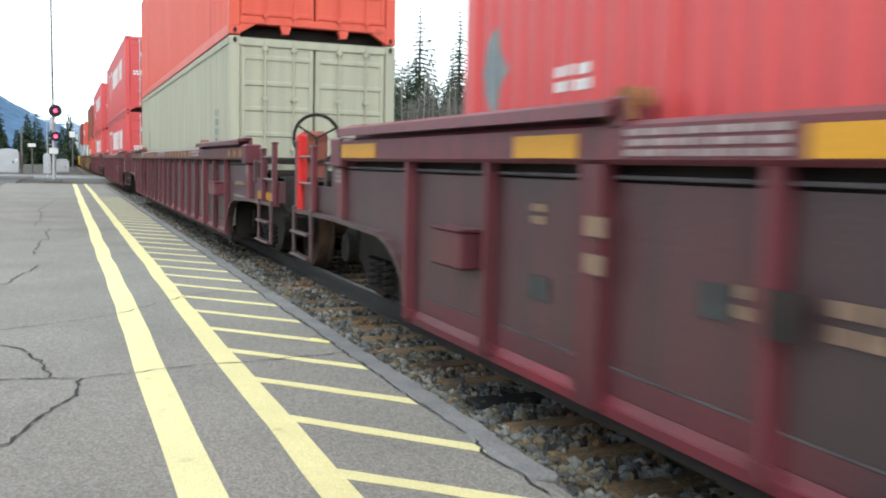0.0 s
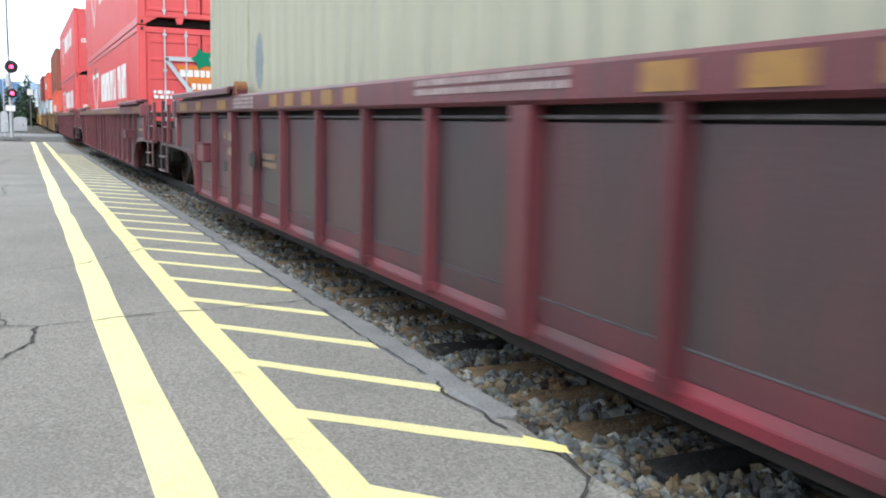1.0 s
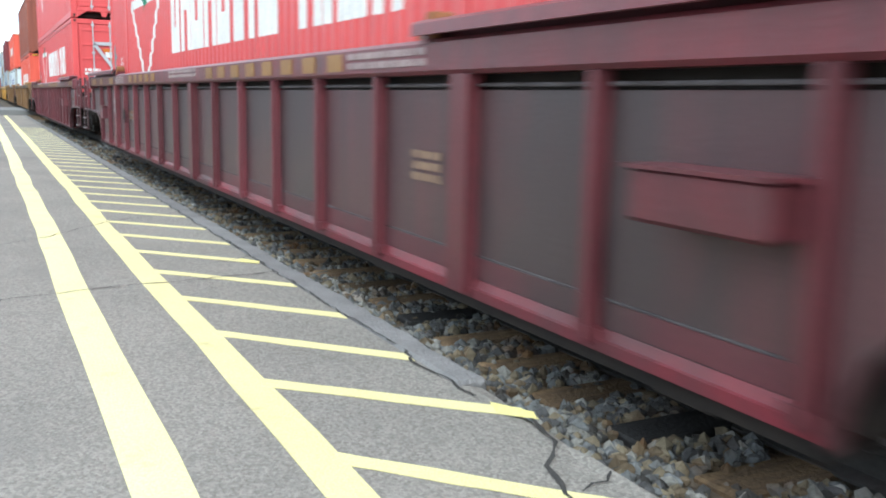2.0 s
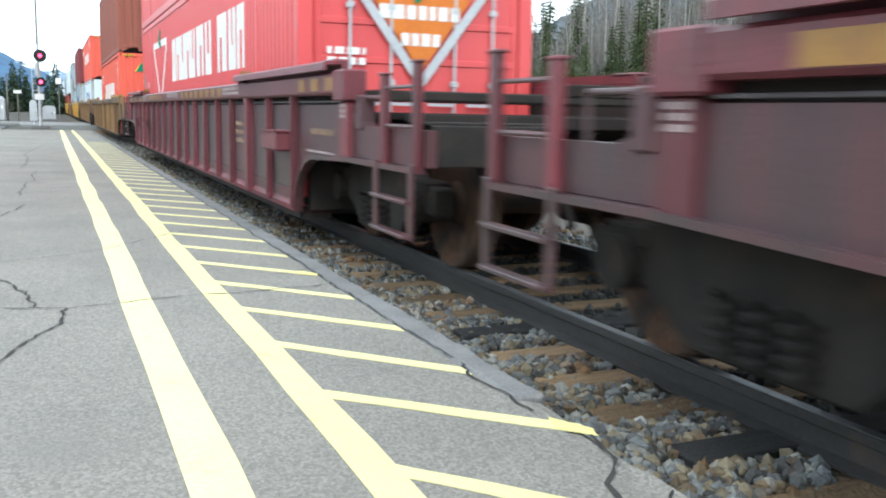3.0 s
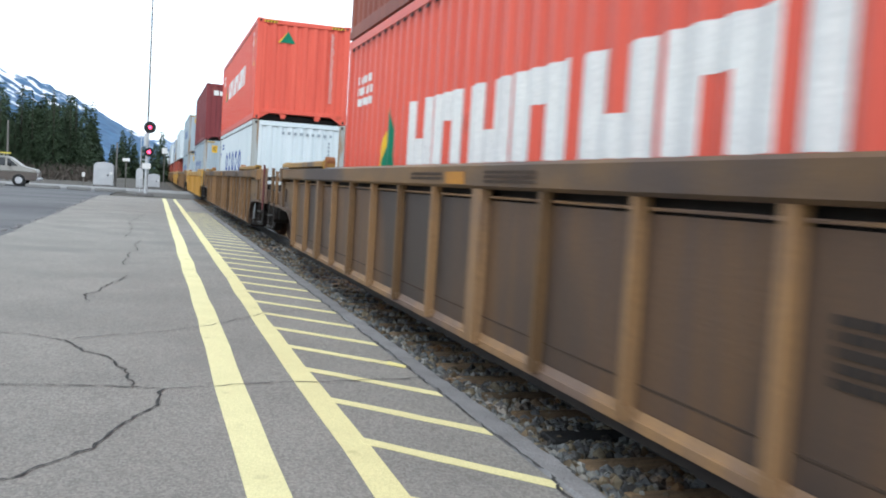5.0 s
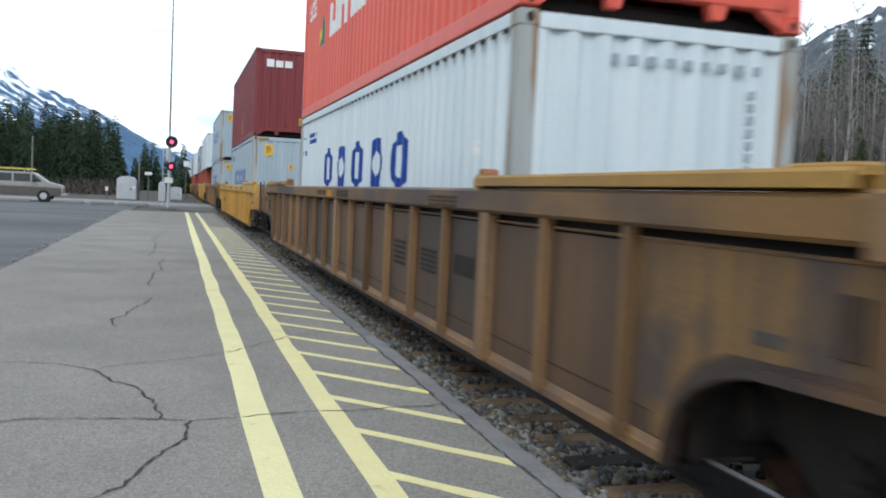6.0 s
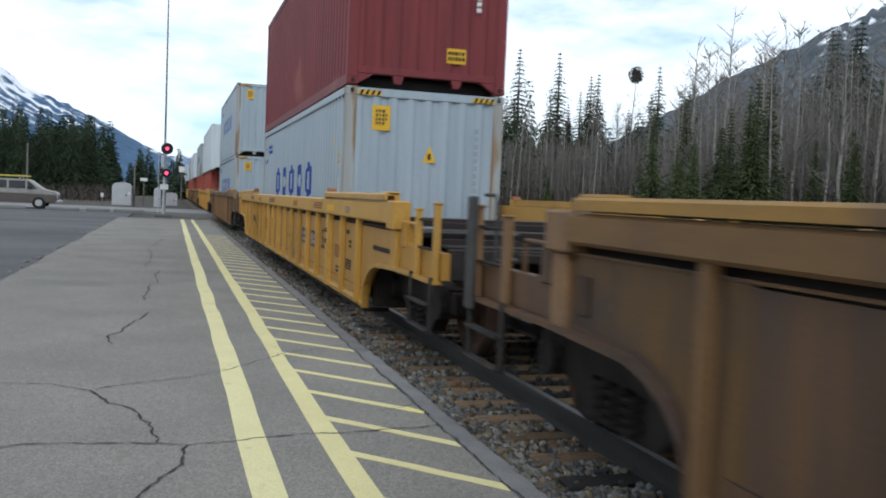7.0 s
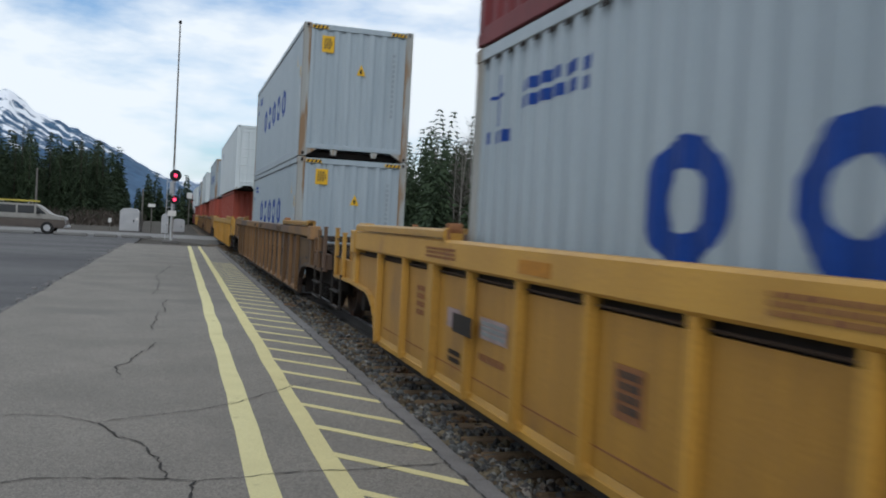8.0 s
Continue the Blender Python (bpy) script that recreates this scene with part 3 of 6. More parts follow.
def four():
    """The mirrored pairs are built as meshes of their own; each is put at two opposite corners."""
    return (Matrix.Identity(4), flip())


def truck_parts(car, y, paint):
    """A two-axle truck at y along the car. Returns its wheelsets."""
    bm = fresh()
    box(bm, -0.75, 0.75, -0.17, 0.17, 0.36, 0.62)
    tube(bm, (0, 0, 0.6), (0, 0, 0.72), 0.22, seg=16)
    truck = part("truck", bm, "truck", car, "grimy cast steel truck", at=pose(0, y, 0))
    for s in (-1, 1):
        x = s * 1.0
        bm = fresh()
        prism(bm, [(-1.22, 0.42), (-1.22, 0.62), (-0.72, 0.66), (-0.42, 0.78), (0.42, 0.78), (0.72, 0.66), (1.22, 0.62), (1.22, 0.42), (0.86, 0.44), (0.62, 0.34), (0.46, 0.17), (-0.46, 0.17), (-0.62, 0.34), (-0.86, 0.44)], x - 0.075, x + 0.075, "x")
        bmesh.ops.bevel(bm, geom=bm.edges[:], offset=0.015, segments=1, affect='EDGES')
        for sy in (-0.92, 0.92):
            tube(bm, (x - 0.16, sy, 0.48), (x + 0.16, sy, 0.48), 0.13, seg=14)
            soft_box(bm, x - 0.1, x + 0.1, sy - 0.16, sy + 0.16, 0.56, 0.66)
        part("side_frame", bm, "truck", truck)
        for j in (-0.2, 0.0, 0.2):
            bm = fresh()
            n, turns = 60, 4.5
            pts = [(x + s * 0.10 + 0.055 * math.cos(2 * math.pi * turns * i / n), j + 0.07 * math.sin(2 * math.pi * turns * i / n), 0.21 + 0.26 * i / n) for i in range(n + 1)]
            sweep(bm, pts, 0.018, 5)
            part("spring", bm, "truck", truck, "coil spring")
    sets = []
    prof = [(-0.93, 0.08), (-0.80, 0.08), (-0.795, 0.47), (-0.755, 0.485), (-0.69, 0.475), (-0.675, 0.50), (-0.655, 0.50), (-0.65, 0.40), (-0.69, 0.36), (-0.69, 0.16), (-0.63, 0.12), (-0.6, 0.085), (0.6, 0.085), (0.63, 0.12), (0.69, 0.16), (0.69, 0.36), (0.65, 0.40), (0.655, 0.50), (0.675, 0.50), (0.69, 0.475), (0.755, 0.485), (0.795, 0.47), (0.80, 0.08), (0.93, 0.08)]
    prof = [(-0.93, 0.08), (-0.84, 0.085), (-0.815, 0.15), (-0.765, 0.17), (-0.775, 0.36), (-0.815, 0.40), (-0.815, 0.468)] + prof[3:12] + prof[12:21] + [(0.815, 0.468), (0.815, 0.40), (0.775, 0.36), (0.765, 0.17), (0.815, 0.15), (0.84, 0.085), (0.93, 0.08)]
    for sy in (-0.92, 0.92):
        bm = fresh()
        lathe(bm, prof, 36)
        for s in (-1, 1):
            for a in range(3):
                c, d = math.cos(a * 2.094), math.sin(a * 2.094)
                tube(bm, (s * 0.91, 0.045 * c, 0.045 * d), (s * 0.945, 0.045 * c, 0.045 * d), 0.012, seg=6)
        sets.append(part("wheelset", bm, "wheel", truck, "rusty steel wheels on an axle", at=pose(0, sy, 0.485), smooth=False))
    return sets


def well_car(paint, light, label, group):
    car = thing("well_car", label, "railway wagon", group)
    W, IN, Z = 1.5, 1.335, DZ
    CORNER = 1.62 if paint == "maroon" else 1.48
    FAR = 0.16 if paint == "maroon" else 0.1  # the far arch reaches further
    CB = 1.115 if paint == "yellow" else 1.165  # underside of the top chord
    shapes = {}
    # one long side
    bm = fresh()
    prism(bm, [(-W, CB + 0.02 + Z), (-W + 0.02, CB + Z), (-IN, CB + Z), (-IN, 1.34 + Z), (-W + 0.02, 1.34 + Z), (-W, 1.32 + Z)], 0, LENGTH, "y")
    shapes["top_chord"] = mesh_of("top_chord", bm, "ochre_chord" if paint == "ochre" else light)
    bm = fresh()
    # side sheet with wheel arches cut into both ends
    arch = [(CORNER, 0.10), (CORNER - 0.03, 0.24), (CORNER - 0.10, 0.38), (CORNER - 0.24, 0.50), (CORNER - 0.42, 0.58), (CORNER - 0.62, 0.625)]
    low = [(s, z + Z) for s, z in arch]
    low_far = [(s + FAR, z) for s, z in low]
    slot = CB - 0.075 + Z
    outline = [(0.0, 0.66 + Z), (0.0, slot), (LENGTH, slot), (LENGTH, 0.66 + Z)] + [(LENGTH - s, z) for s, z in low_far[::-1]] + low
    prism(bm, outline, -1.425, -1.405, "x")
    shapes["side_sheet"] = mesh_of("side_sheet", bm, paint)
    bm = fresh()
    prism(bm, [(-1.452, 0.10 + Z), (-1.405, 0.10 + Z), (-1.405, 0.19 + Z), (-1.428, 0.19 + Z), (-1.44, 0.15 + Z), (-1.452, 0.145 + Z)], CORNER + 0.01, LENGTH - CORNER - FAR - 0.01, "y")
    shapes["bottom_sill"] = mesh_of("bottom_sill", bm, "sill_red" if paint == "maroon" else light)
    bm = fresh()
    tube(bm, (-1.43, 0.25, CB - 0.052 + Z), (-1.43, LENGTH - 0.25, CB - 0.052 + Z), 0.009, seg=6)
    shapes["brake_pipe"] = mesh_of("brake_pipe", bm, {"maroon": "seam_grey", "ochre": "ochre_light", "yellow": "rust_dark"}[paint])
    # black sheet stands for the deep shade in the slot under the chord
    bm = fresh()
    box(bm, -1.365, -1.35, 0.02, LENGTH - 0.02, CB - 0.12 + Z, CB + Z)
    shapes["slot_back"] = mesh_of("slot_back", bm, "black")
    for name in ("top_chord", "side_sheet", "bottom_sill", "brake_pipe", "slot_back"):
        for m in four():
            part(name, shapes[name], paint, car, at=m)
    # arch lips, posts, guides, end posts
    for name, mirror in (("near", 1), ("far", -1)):
        def y(s):
            return s if mirror == 1 else LENGTH - s
        bm = fresh()
        pts = list(low if mirror == 1 else low_far) + [(0.0, 0.66 + Z), (-1.42, 0.66 + Z)]
        for (s0, z0), (s1, z1) in zip(pts, pts[1:]):
            a, b = y(s0), y(s1)
            prism(bm, [(a, z0), (b, z1), (b, z1 + 0.035), (a, z0 + 0.035)], -1.49, -1.40, "x")
        lip = mesh_of("arch_lip", bm, light if paint == "yellow" else paint)
        bm = fresh()
        a, b = sorted((y(0.35), y(4.25)))
        o = 0.0 if paint == "maroon" else 0.045  # how far the lip stays back
        prism(bm, [(u, v + Z) for u, v in ((-1.56 + o, 1.356), (-1.54 + o, 1.354), (-1.53 + o, 1.40), (-1.41, 1.405), (-1.41, 1.345), (-1.36, 1.345), (-1.36, 1.432), (-1.535 + o, 1.428), (-1.558 + o, 1.412))], a, b, "y")
        c = y(4.22)
        br = fresh()
        tube(br, (-1.47, c, 1.425 + Z), (-1.35, c, 1.425 + Z), 0.058, seg=14)
        prism(br, [(c - 0.12, 1.345 + Z), (c + 0.12, 1.345 + Z), (c + 0.07, 1.43 + Z), (c - 0.07, 1.43 + Z)], -1.485, -1.473, "x")
        roller = mesh_of("roller", br, "rust_streak")
        soft_box(bm, -1.5, -1.34, c - 0.05, c + 0.05, 1.30 + Z, 1.44 + Z)
        c = y(0.55)
        soft_box(bm, -1.48, -1.36, c - 0.2, c + 0.2, 1.40 + Z, 1.445 + Z)
        guide = mesh_of("loading_guide", bm, "ochre_guide" if paint == "ochre" else light)
        bm = fresh()
        a, b = sorted((y(0.015), y(0.21)))
        soft_box(bm, -1.472, -1.33, a, b, 0.67 + Z, CB - 0.05 + Z, 0.012)
        end_post = mesh_of("end_post", bm, light)
        bm = fresh()
        a, b = sorted((y(-0.02), y(0.285)))
        soft_box(bm, -1.512, -1.326, a, b, CB - 0.05 + Z, 1.353 + Z, 0.014)
        chord_cap = mesh_of("chord_cap", bm, light)
        # side beam of the end platform with gusset
        bm = fresh()
        a, b = y(0.0), y(-1.45)
        prism(bm, [(a, 0.70 + Z), (a, 1.02 + Z), (y(-0.35), 0.93 + Z), (b, 0.93 + Z), (b, 0.70 + Z)], -1.42, -1.34, "x")
        soft_box(bm, -1.44, -1.32, min(y(-0.08), y(-0.22)), max(y(-0.08), y(-0.22)), 0.9 + Z, 1.16 + Z)
        tube(bm, (-1.38, y(-0.05), 1.14 + Z), (-1.38, y(-0.62), 1.14 + Z), 0.016)
        tube(bm, (-1.38, y(-0.62), 1.14 + Z), (-1.38, y(-0.62), 0.9 + Z), 0.016)
        beam = mesh_of("side_beam", bm, paint)
        # step ladder that hangs below the platform, and the grab posts above it
        bits = []
        dark = "truck" if paint != "maroon" else "maroon"
        a, b = sorted((y(-0.72), y(-1.38)))
        for s in (-0.72, -1.38):
            bm = fresh()
            soft_box(bm, -1.5, -1.475, y(s) - 0.035, y(s) + 0.035, 0.24 + Z, 0.72 + Z, 0.006)
            bits.append(("ladder_stile", mesh_of("ladder_stile", bm, dark)))
        for z in (0.26, 0.48):
            bm = fresh()
            soft_box(bm, -1.535, -1.46, a, b, z - 0.012 + Z, z + 0.012 + Z, 0.004)
            bits.append(("ladder_rung", mesh_of("ladder_rung", bm, dark)))
        for s, top in ((-0.78, 1.30), (-1.38, 1.36)):
            bm = fresh()
            soft_box(bm, -1.475, -1.425, y(s) - 0.045, y(s) + 0.045, 0.66 + Z, top + Z, 0.008)
            soft_box(bm, -1.482, -1.417, y(s) - 0.06, y(s) + 0.06, top - 0.02 + Z, top + Z, 0.006)
            bits.append(("grab_post", mesh_of("grab_post", bm, light)))
        for z in (0.95, 1.2):
            bm = fresh()
            tube(bm, (-1.45, y(-0.78), z + Z), (-1.45, y(-1.38), z + Z), 0.013)
            bits.append(("grab_rail", mesh_of("grab_rail", bm, dark)))
        for m in four():
            for nm, me in [("arch_lip", lip), ("loading_guide", guide), ("roller", roller), ("end_post", end_post), ("chord_cap", chord_cap), ("side_beam", beam)] + bits:
                part(nm, me, paint, car, at=m)
    bm = fresh()
    prism(bm, [(-0.045, 0.13 + Z), (0.045, 0.13 + Z), (0.045, CB + Z), (-0.045, CB + Z)], -1.492, -1.41, "x")
    bmesh.ops.bevel(bm, geom=[e for e in bm.edges if abs(e.verts[0].co.z - e.verts[1].co.z) > 0.5], offset=0.02, segments=2, affect='EDGES')
    for s in (-1, 1):
        box(bm, -1.475, -1.42, s * 0.045 - 0.03, s * 0.045 + 0.03, 0.14 + Z, 0.19 + Z)
    post_me = mesh_of("side_post", bm, light)
    bm = fresh()
    prism(bm, [(-0.09, 0.12 + Z), (0.09, 0.12 + Z), (0.09, CB + Z), (-0.09, CB + Z)], -1.498, -1.41, "x")
    wide_me = mesh_of("side_post", bm, light)
    middle = 10.2 if paint == "maroon" else 10.4
    for i in range(-8, 9):
        s = middle + 1.06 * i + (FAR if i == 8 else 0.0)
        wide = i in (-6, 0, 6)
        for m in four():
            part("side_post", wide_me if wide else post_me, light, car, at=m @ pose(0, s, 0))
    for m in four():
        bm = fresh()
        # on maroon wagons the seam's highlight is put into its pale grey
        box(bm, -1.431, -1.4265, CORNER + 0.2, LENGTH - CORNER - FAR - 0.2, 0.300 + Z, 0.309 + Z)
        part("seam", bm, "seam_grey" if paint == "maroon" else "rust_dark" if paint == "ochre" else "rust_streak", car, at=m)
        bm = fresh()
        box(bm, -1.429, -1.4265, CORNER + 0.2, LENGTH - CORNER - FAR - 0.2, 0.195 + Z, 0.297 + Z)
        part("lower_plate", bm, "maroon_low" if paint == "maroon" else paint, car, at=m)
    if paint == "ochre":  # brighter paint left on the end bays
        for e in (0, 1):
            def w(s):
                return s if e == 0 else LENGTH - s
            bm = fresh()
            prism(bm, [(w(0.26), 0.72 + Z), (w(0.26), 1.12 + Z), (w(1.9), 1.12 + Z), (w(1.9), 0.2 + Z), (w(1.56), 0.2 + Z), (w(1.5), 0.42 + Z), (w(1.34), 0.58 + Z), (w(1.1), 0.68 + Z)], -1.4275, -1.4255, "x")
            plate = mesh_of("end_plate", bm, "ochre_bay")
            for m in four():
                part("end_plate", plate, "ochre_bay", car, at=m)
            bm = fresh()
            a, b = sorted((w(0.32), w(0.46)))
            soft_box(bm, -1.445, -1.428, a, b, 0.78 + Z, 1.0 + Z, 0.004)
            access = mesh_of("access_plate", bm, "rust_dark")
            for m in four():
                part("access_plate", access, "rust_dark", car, at=m)
    # floor of the well and cross members
    bm = fresh()
    box(bm, -1.40, 1.40, -0.15, 0.15, 0.02 + Z, 0.088 + Z)
    member = mesh_of("cross_member", bm, "black")
    for i in range(7):
        part("cross_member", member, "black", car, at=pose(0, 2.3 + (LENGTH - 4.6) * i / 6, 0))
    for x in (-1.4, 1.1):
        bm = fresh()
        box(bm, x, x + 0.3, 1.7, LENGTH - 1.7, 0.03 + Z, 0.08 + Z)
        part("floor_ledge", bm, "black", car)
    # end platforms, bulkheads, couplers, hoses
    ends = []
    for nm, dims in (("bulkhead", (-1.33, 1.33, CORNER - 0.02, CORNER + 0.1, 0.12, 1.02)), ("deck", (-1.33, 1.33, 0.25, CORNER - 0.03, 0.98, 1.04)), ("cross_beam", (-1.33, 1.33, -0.32, 0.02, 1.12, 1.20)),
                     ("end_beam", (-1.33, 1.33, -1.42, -1.30, 0.70, 0.96)), ("centre_sill", (-0.35, 0.35, -1.29, CORNER - 0.03, 0.66, 0.95)), ("walkway", (-1.3, 1.3, -1.29, -0.93, 0.955, 0.98)),
                     ("cross_beam", (-1.32, 1.32, -0.92, -0.84, 0.78, 0.84)), ("cross_beam", (-1.32, 1.32, -0.92, -0.84, 0.97, 1.03)), ("cross_beam", (-1.32, 1.32, -0.92, -0.84, 1.12, 1.18))):
        bm = fresh()
        soft_box(bm, *dims[:4], dims[4] + Z, dims[5] + Z, 0.006)
        ends.append((nm, mesh_of(nm, bm, "truck" if nm in ("end_beam", "walkway") else "black")))
    bm = fresh()
    box(bm, -0.13, 0.13, -1.66, -1.3, 0.68 + Z, 0.92 + Z)
    soft_box(bm, -0.17, 0.17, -1.94, -1.62, 0.62 + Z, 0.94 + Z, 0.05)
    coupler_me = mesh_of("coupler", bm, "truck")
    bm = fresh()
    arcs = [(-0.45, -1.35 - 0.28 * math.sin(math.pi * i / 8), 0.72 + Z - 0.42 * math.sin(math.pi * i / 8) + 0.0) for i in range(9)]
    sweep(bm, arcs, 0.028)
    hose_me = mesh_of("air_hose", bm, "black")
    for m in four():
        for nm, me in ends:
            part(nm, me, "black", car, at=m)
        part("coupler", coupler_me, "truck", car, at=m)
        part("air_hose", hose_me, "black", car, at=m)
    # tool box hung on the side near each end
    bm = fresh()
    soft_box(bm, -1.62, -1.43, 1.78, 2.38, 0.66 + Z, 0.84 + Z, 0.015)
    box(bm, -1.63, -1.43, 1.76, 2.4, 0.835 + Z, 0.85 + Z)
    tool = mesh_of("tool_box", bm, light)
    bm = fresh()
    soft_box(bm, -1.57, -1.43, LENGTH - 2.85, LENGTH - 2.42, 0.57 + Z, 0.79 + Z, 0.015)
    box(bm, -1.58, -1.43, LENGTH - 2.87, LENGTH - 2.4, 0.786 + Z, 0.80 + Z)
    tool_far = mesh_of("tool_box", bm, light)
    if paint == "maroon":
        part("tool_box", tool, light, car)
        part("tool_box", tool_far, light, car)
    sets = []
    for yy in (0.43, LENGTH - 0.2):
        sets += truck_parts(car, yy, paint)
    return car


def stencil(car, s0, s1, z0, z1, material, rows=1, x=-1.5, label="", solid=False):
    """Writing too small to read, or a plain patch, on the side of a car: flat bars just proud of it."""
    bm = fresh()
    h = (z1 - z0) / rows
    rnd = random.Random(int(s0 * 977 + z0 * 131))
    for r in range(rows):
        if solid:
            box(bm, x - 0.006, x - 0.002, s0, s1, z0 + DZ, z1 + DZ)
            break
        s = s0
        while s < s1:
            w = rnd.uniform(0.05, 0.13)
            box(bm, x - 0.006, x - 0.002, s, min(s1, s + w), z0 + r * h + h * 0.2 + DZ, z0 + r * h + h * 0.85 + DZ)
            s += w + 0.025
    ob = part("stencil" if not solid else "marker", bm, material, car, label)
    if not solid:
        ob["kind"] = "stuff"
    return ob


cars = {}
maroon_label = "maroon steel well wagon with ribbed sides, dusty, carrying containers"
ochre_label = "rusty brown and ochre well wagon with ribbed sides"
yellow_label = "yellow steel well wagon with ribbed sides, lightly rusted"
protos = {"maroon": well_car("maroon", "maroon_red", maroon_label, "maroon well wagons"),
          "ochre": well_car("ochre", "ochre_light", ochre_label, "ochre well wagons"),
          "yellow": well_car("yellow", "yellow_light", yellow_label, "yellow well wagons")}
KINDS = ["maroon"] * 4 + ["ochre"] * 2 + ["yellow", "ochre", "yellow", "ochre", "ochre", "yellow", "maroon", "maroon", "ochre", "maroon", "maroon", "maroon", "maroon", "maroon"]
used = set()
for k, kind in enumerate(KINDS):
    at = pose(TRACK, near_end(k, 0), RAIL_TOP)
    if kind in used:
        cars[k] = copy_thing(protos[kind], at)
    else:
        used.add(kind)
        cars[k] = protos[kind]
        cars[k].matrix_basis = at

for k in (0, 1, 2, 3):
    c = cars[k]
    stencil(c, 4.2, 5.3, 1.2, 1.31, "dirty_white", 2)
    stencil(c, 9.8, 11.4, 1.22, 1.32, "dirty_white", 2)
    stencil(c, 15.42, 16.3, 1.19, 1.31, "dirty_white", 3)
    for s in [5.4 + 0.52 * i for i in range(8)] + [12.4 + 0.52 * i for i in range(5)]:
        stencil(c, s, s + 0.27, 1.2, 1.305, "amber", solid=True, label="amber reflective strip")
    for z in (0.70, 0.86):
        stencil(c, 16.42, 16.58, z, z + 0.085, "dirty_white" if k == 2 else "faded_tan", solid=True, x=-1.5, label="faded pale patch on a post")
    stencil(c, 15.48, 15.7, 0.63, 0.77, "faded_tan", 2, x=-1.428)
    stencil(c, 14.8, 15.3, 0.62, 0.78, "faded_tan", 2, x=-1.428)
    stencil(c, 15.33, 15.47, 0.62, 0.78, "black", solid=True, x=-1.5, label="dark blanked sign")
    stencil(c, 15.72, 15.9, 0.62, 0.75, "grey_dark", solid=True, x=-1.428, label="dark grey blanked sign")
    stencil(c, 17.0, 17.2, 0.5, 0.62, "grey_dark", solid=True, x=-1.428, label="dark grey blanked sign")
    stencil(c, 17.06, 17.2, 0.86, 0.98, "faded_tan", 2, x=-1.428)
    if k == 3:
        for z in (0.63, 0.73, 0.83):
            stencil(c, 4.05, 4.78, z, z + 0.075, "faded_tan", 1, x=-1.428)
    else:
        stencil(c, 4.15, 4.5, 0.6, 0.78, "faded_tan", 3, x=-1.428)
    for s0 in (0.3, 0.72, 1.15):
        stencil(c, s0, s0 + 0.22, 1.2, 1.3, "amber", solid=True, label="amber reflective strip")
    stencil(c, 0.04, 0.19, 0.98, 1.10, "dirty_white", 3, x=-1.472)
    stencil(c, 0.5, 1.2, 0.82, 0.90, "faded_tan", 1, x=-1.428)
    stencil(c, 0.45, 1.35, 0.68, 0.70, "dirty_white", solid=True, x=-1.428, label="pale painted line")
    stencil(c, 20.41, 20.56, 0.98, 1.10, "dirty_white", 3, x=-1.472)
    for s0, s1 in (((13.0, 13.4), (14.7, 15.33), (16.67, 17.27), (19.45, 20.3)) if k == 0 else ((16.7, 17.2), (18.2, 18.6), (19.3, 19.9))):
        stencil(c, s0, s1, 1.19, 1.295, "strip_amber" if k == 0 else "amber", solid=True, x=-1.5, label="yellow reflective strip")
stencil(cars[1], -1.3, -0.35, 0.71, 0.80, "sign_ochre", solid=True, x=-1.425, label="faded ochre plate on the end beam")
for k in (4, 5, 7, 9, 10):
    c = cars[k]
    stencil(c, 11.2, 12.05, 1.21, 1.28, "rust_dark", 2)
    stencil(c, 9.4, 10.25, 1.2, 1.29, "rust_dark", 3)
    stencil(c, 10.66, 11.09, 1.19, 1.28, "sign_ochre", solid=True, label="faded orange paint dab")
    stencil(c, 4.7, 5.5, 1.18, 1.28, "rust_dark", 3)
    stencil(c, 6.55, 7.0, 0.56, 0.82, "black", 5, x=-1.428)
    stencil(c, 5.45, 5.95, 0.58, 0.80, "black", 5, x=-1.428)
    stencil(c, 4.4, 4.9, 0.60, 0.85, "black", 1, x=-1.428)
    stencil(c, 15.75, 16.1, 0.62, 0.79, "grey_dark", solid=True, x=-1.428, label="grey blanked sign")
    stencil(c, 0.75, 0.95, 0.74, 0.82, "grey_dark", 1, x=-1.428)
c = cars[6]
for s0, s1 in ((16.02, 16.9), (10.9, 11.97), (4.5, 5.27)):
    stencil(c, s0, s1, 1.17, 1.275, "rust_streak", 3)
for s0, s1 in ((7.24, 7.77), (14.06, 14.58)):
    stencil(c, s0, s1, 1.17, 1.26, "sign_ochre", solid=True, label="faded orange paint dab")
stencil(c, 3.42, 4.02, 1.165, 1.255, "sign_yellow", solid=True, label="yellow reflective strip")
stencil(c, 2.3, 2.62, 1.165, 1.255, "dirty_white", 3)
stencil(c, 12.99, 13.3, 0.51, 0.79, "rust_streak", solid=True, x=-1.428, label="brown sticker")
stencil(c, 13.03, 13.26, 0.54, 0.77, "ochre", 4, x=-1.433)
stencil(c, 15.5, 15.98, 0.62, 0.77, "black", solid=True, x=-1.5, label="black sign")
stencil(c, 14.92, 15.5, 0.63, 0.79, "dirty_white", solid=True, x=-1.428, label="dirty white sign plate")
stencil(c, 14.96, 15.46, 0.65, 0.77, "grey_patch", 3, x=-1.433)
stencil(c, 16.02, 16.37, 0.62, 0.78, "dirty_white", solid=True, x=-1.428, label="dirty white sign plate")
stencil(c, 15.98, 16.3, 0.33, 0.45, "black", 2, x=-1.428)
stencil(c, 14.95, 15.5, 0.45, 0.53, "rust_streak", 1, x=-1.428)
stencil(c, 17.15, 17.4, 0.6, 0.9, "rust_streak", 4, x=-1.428)
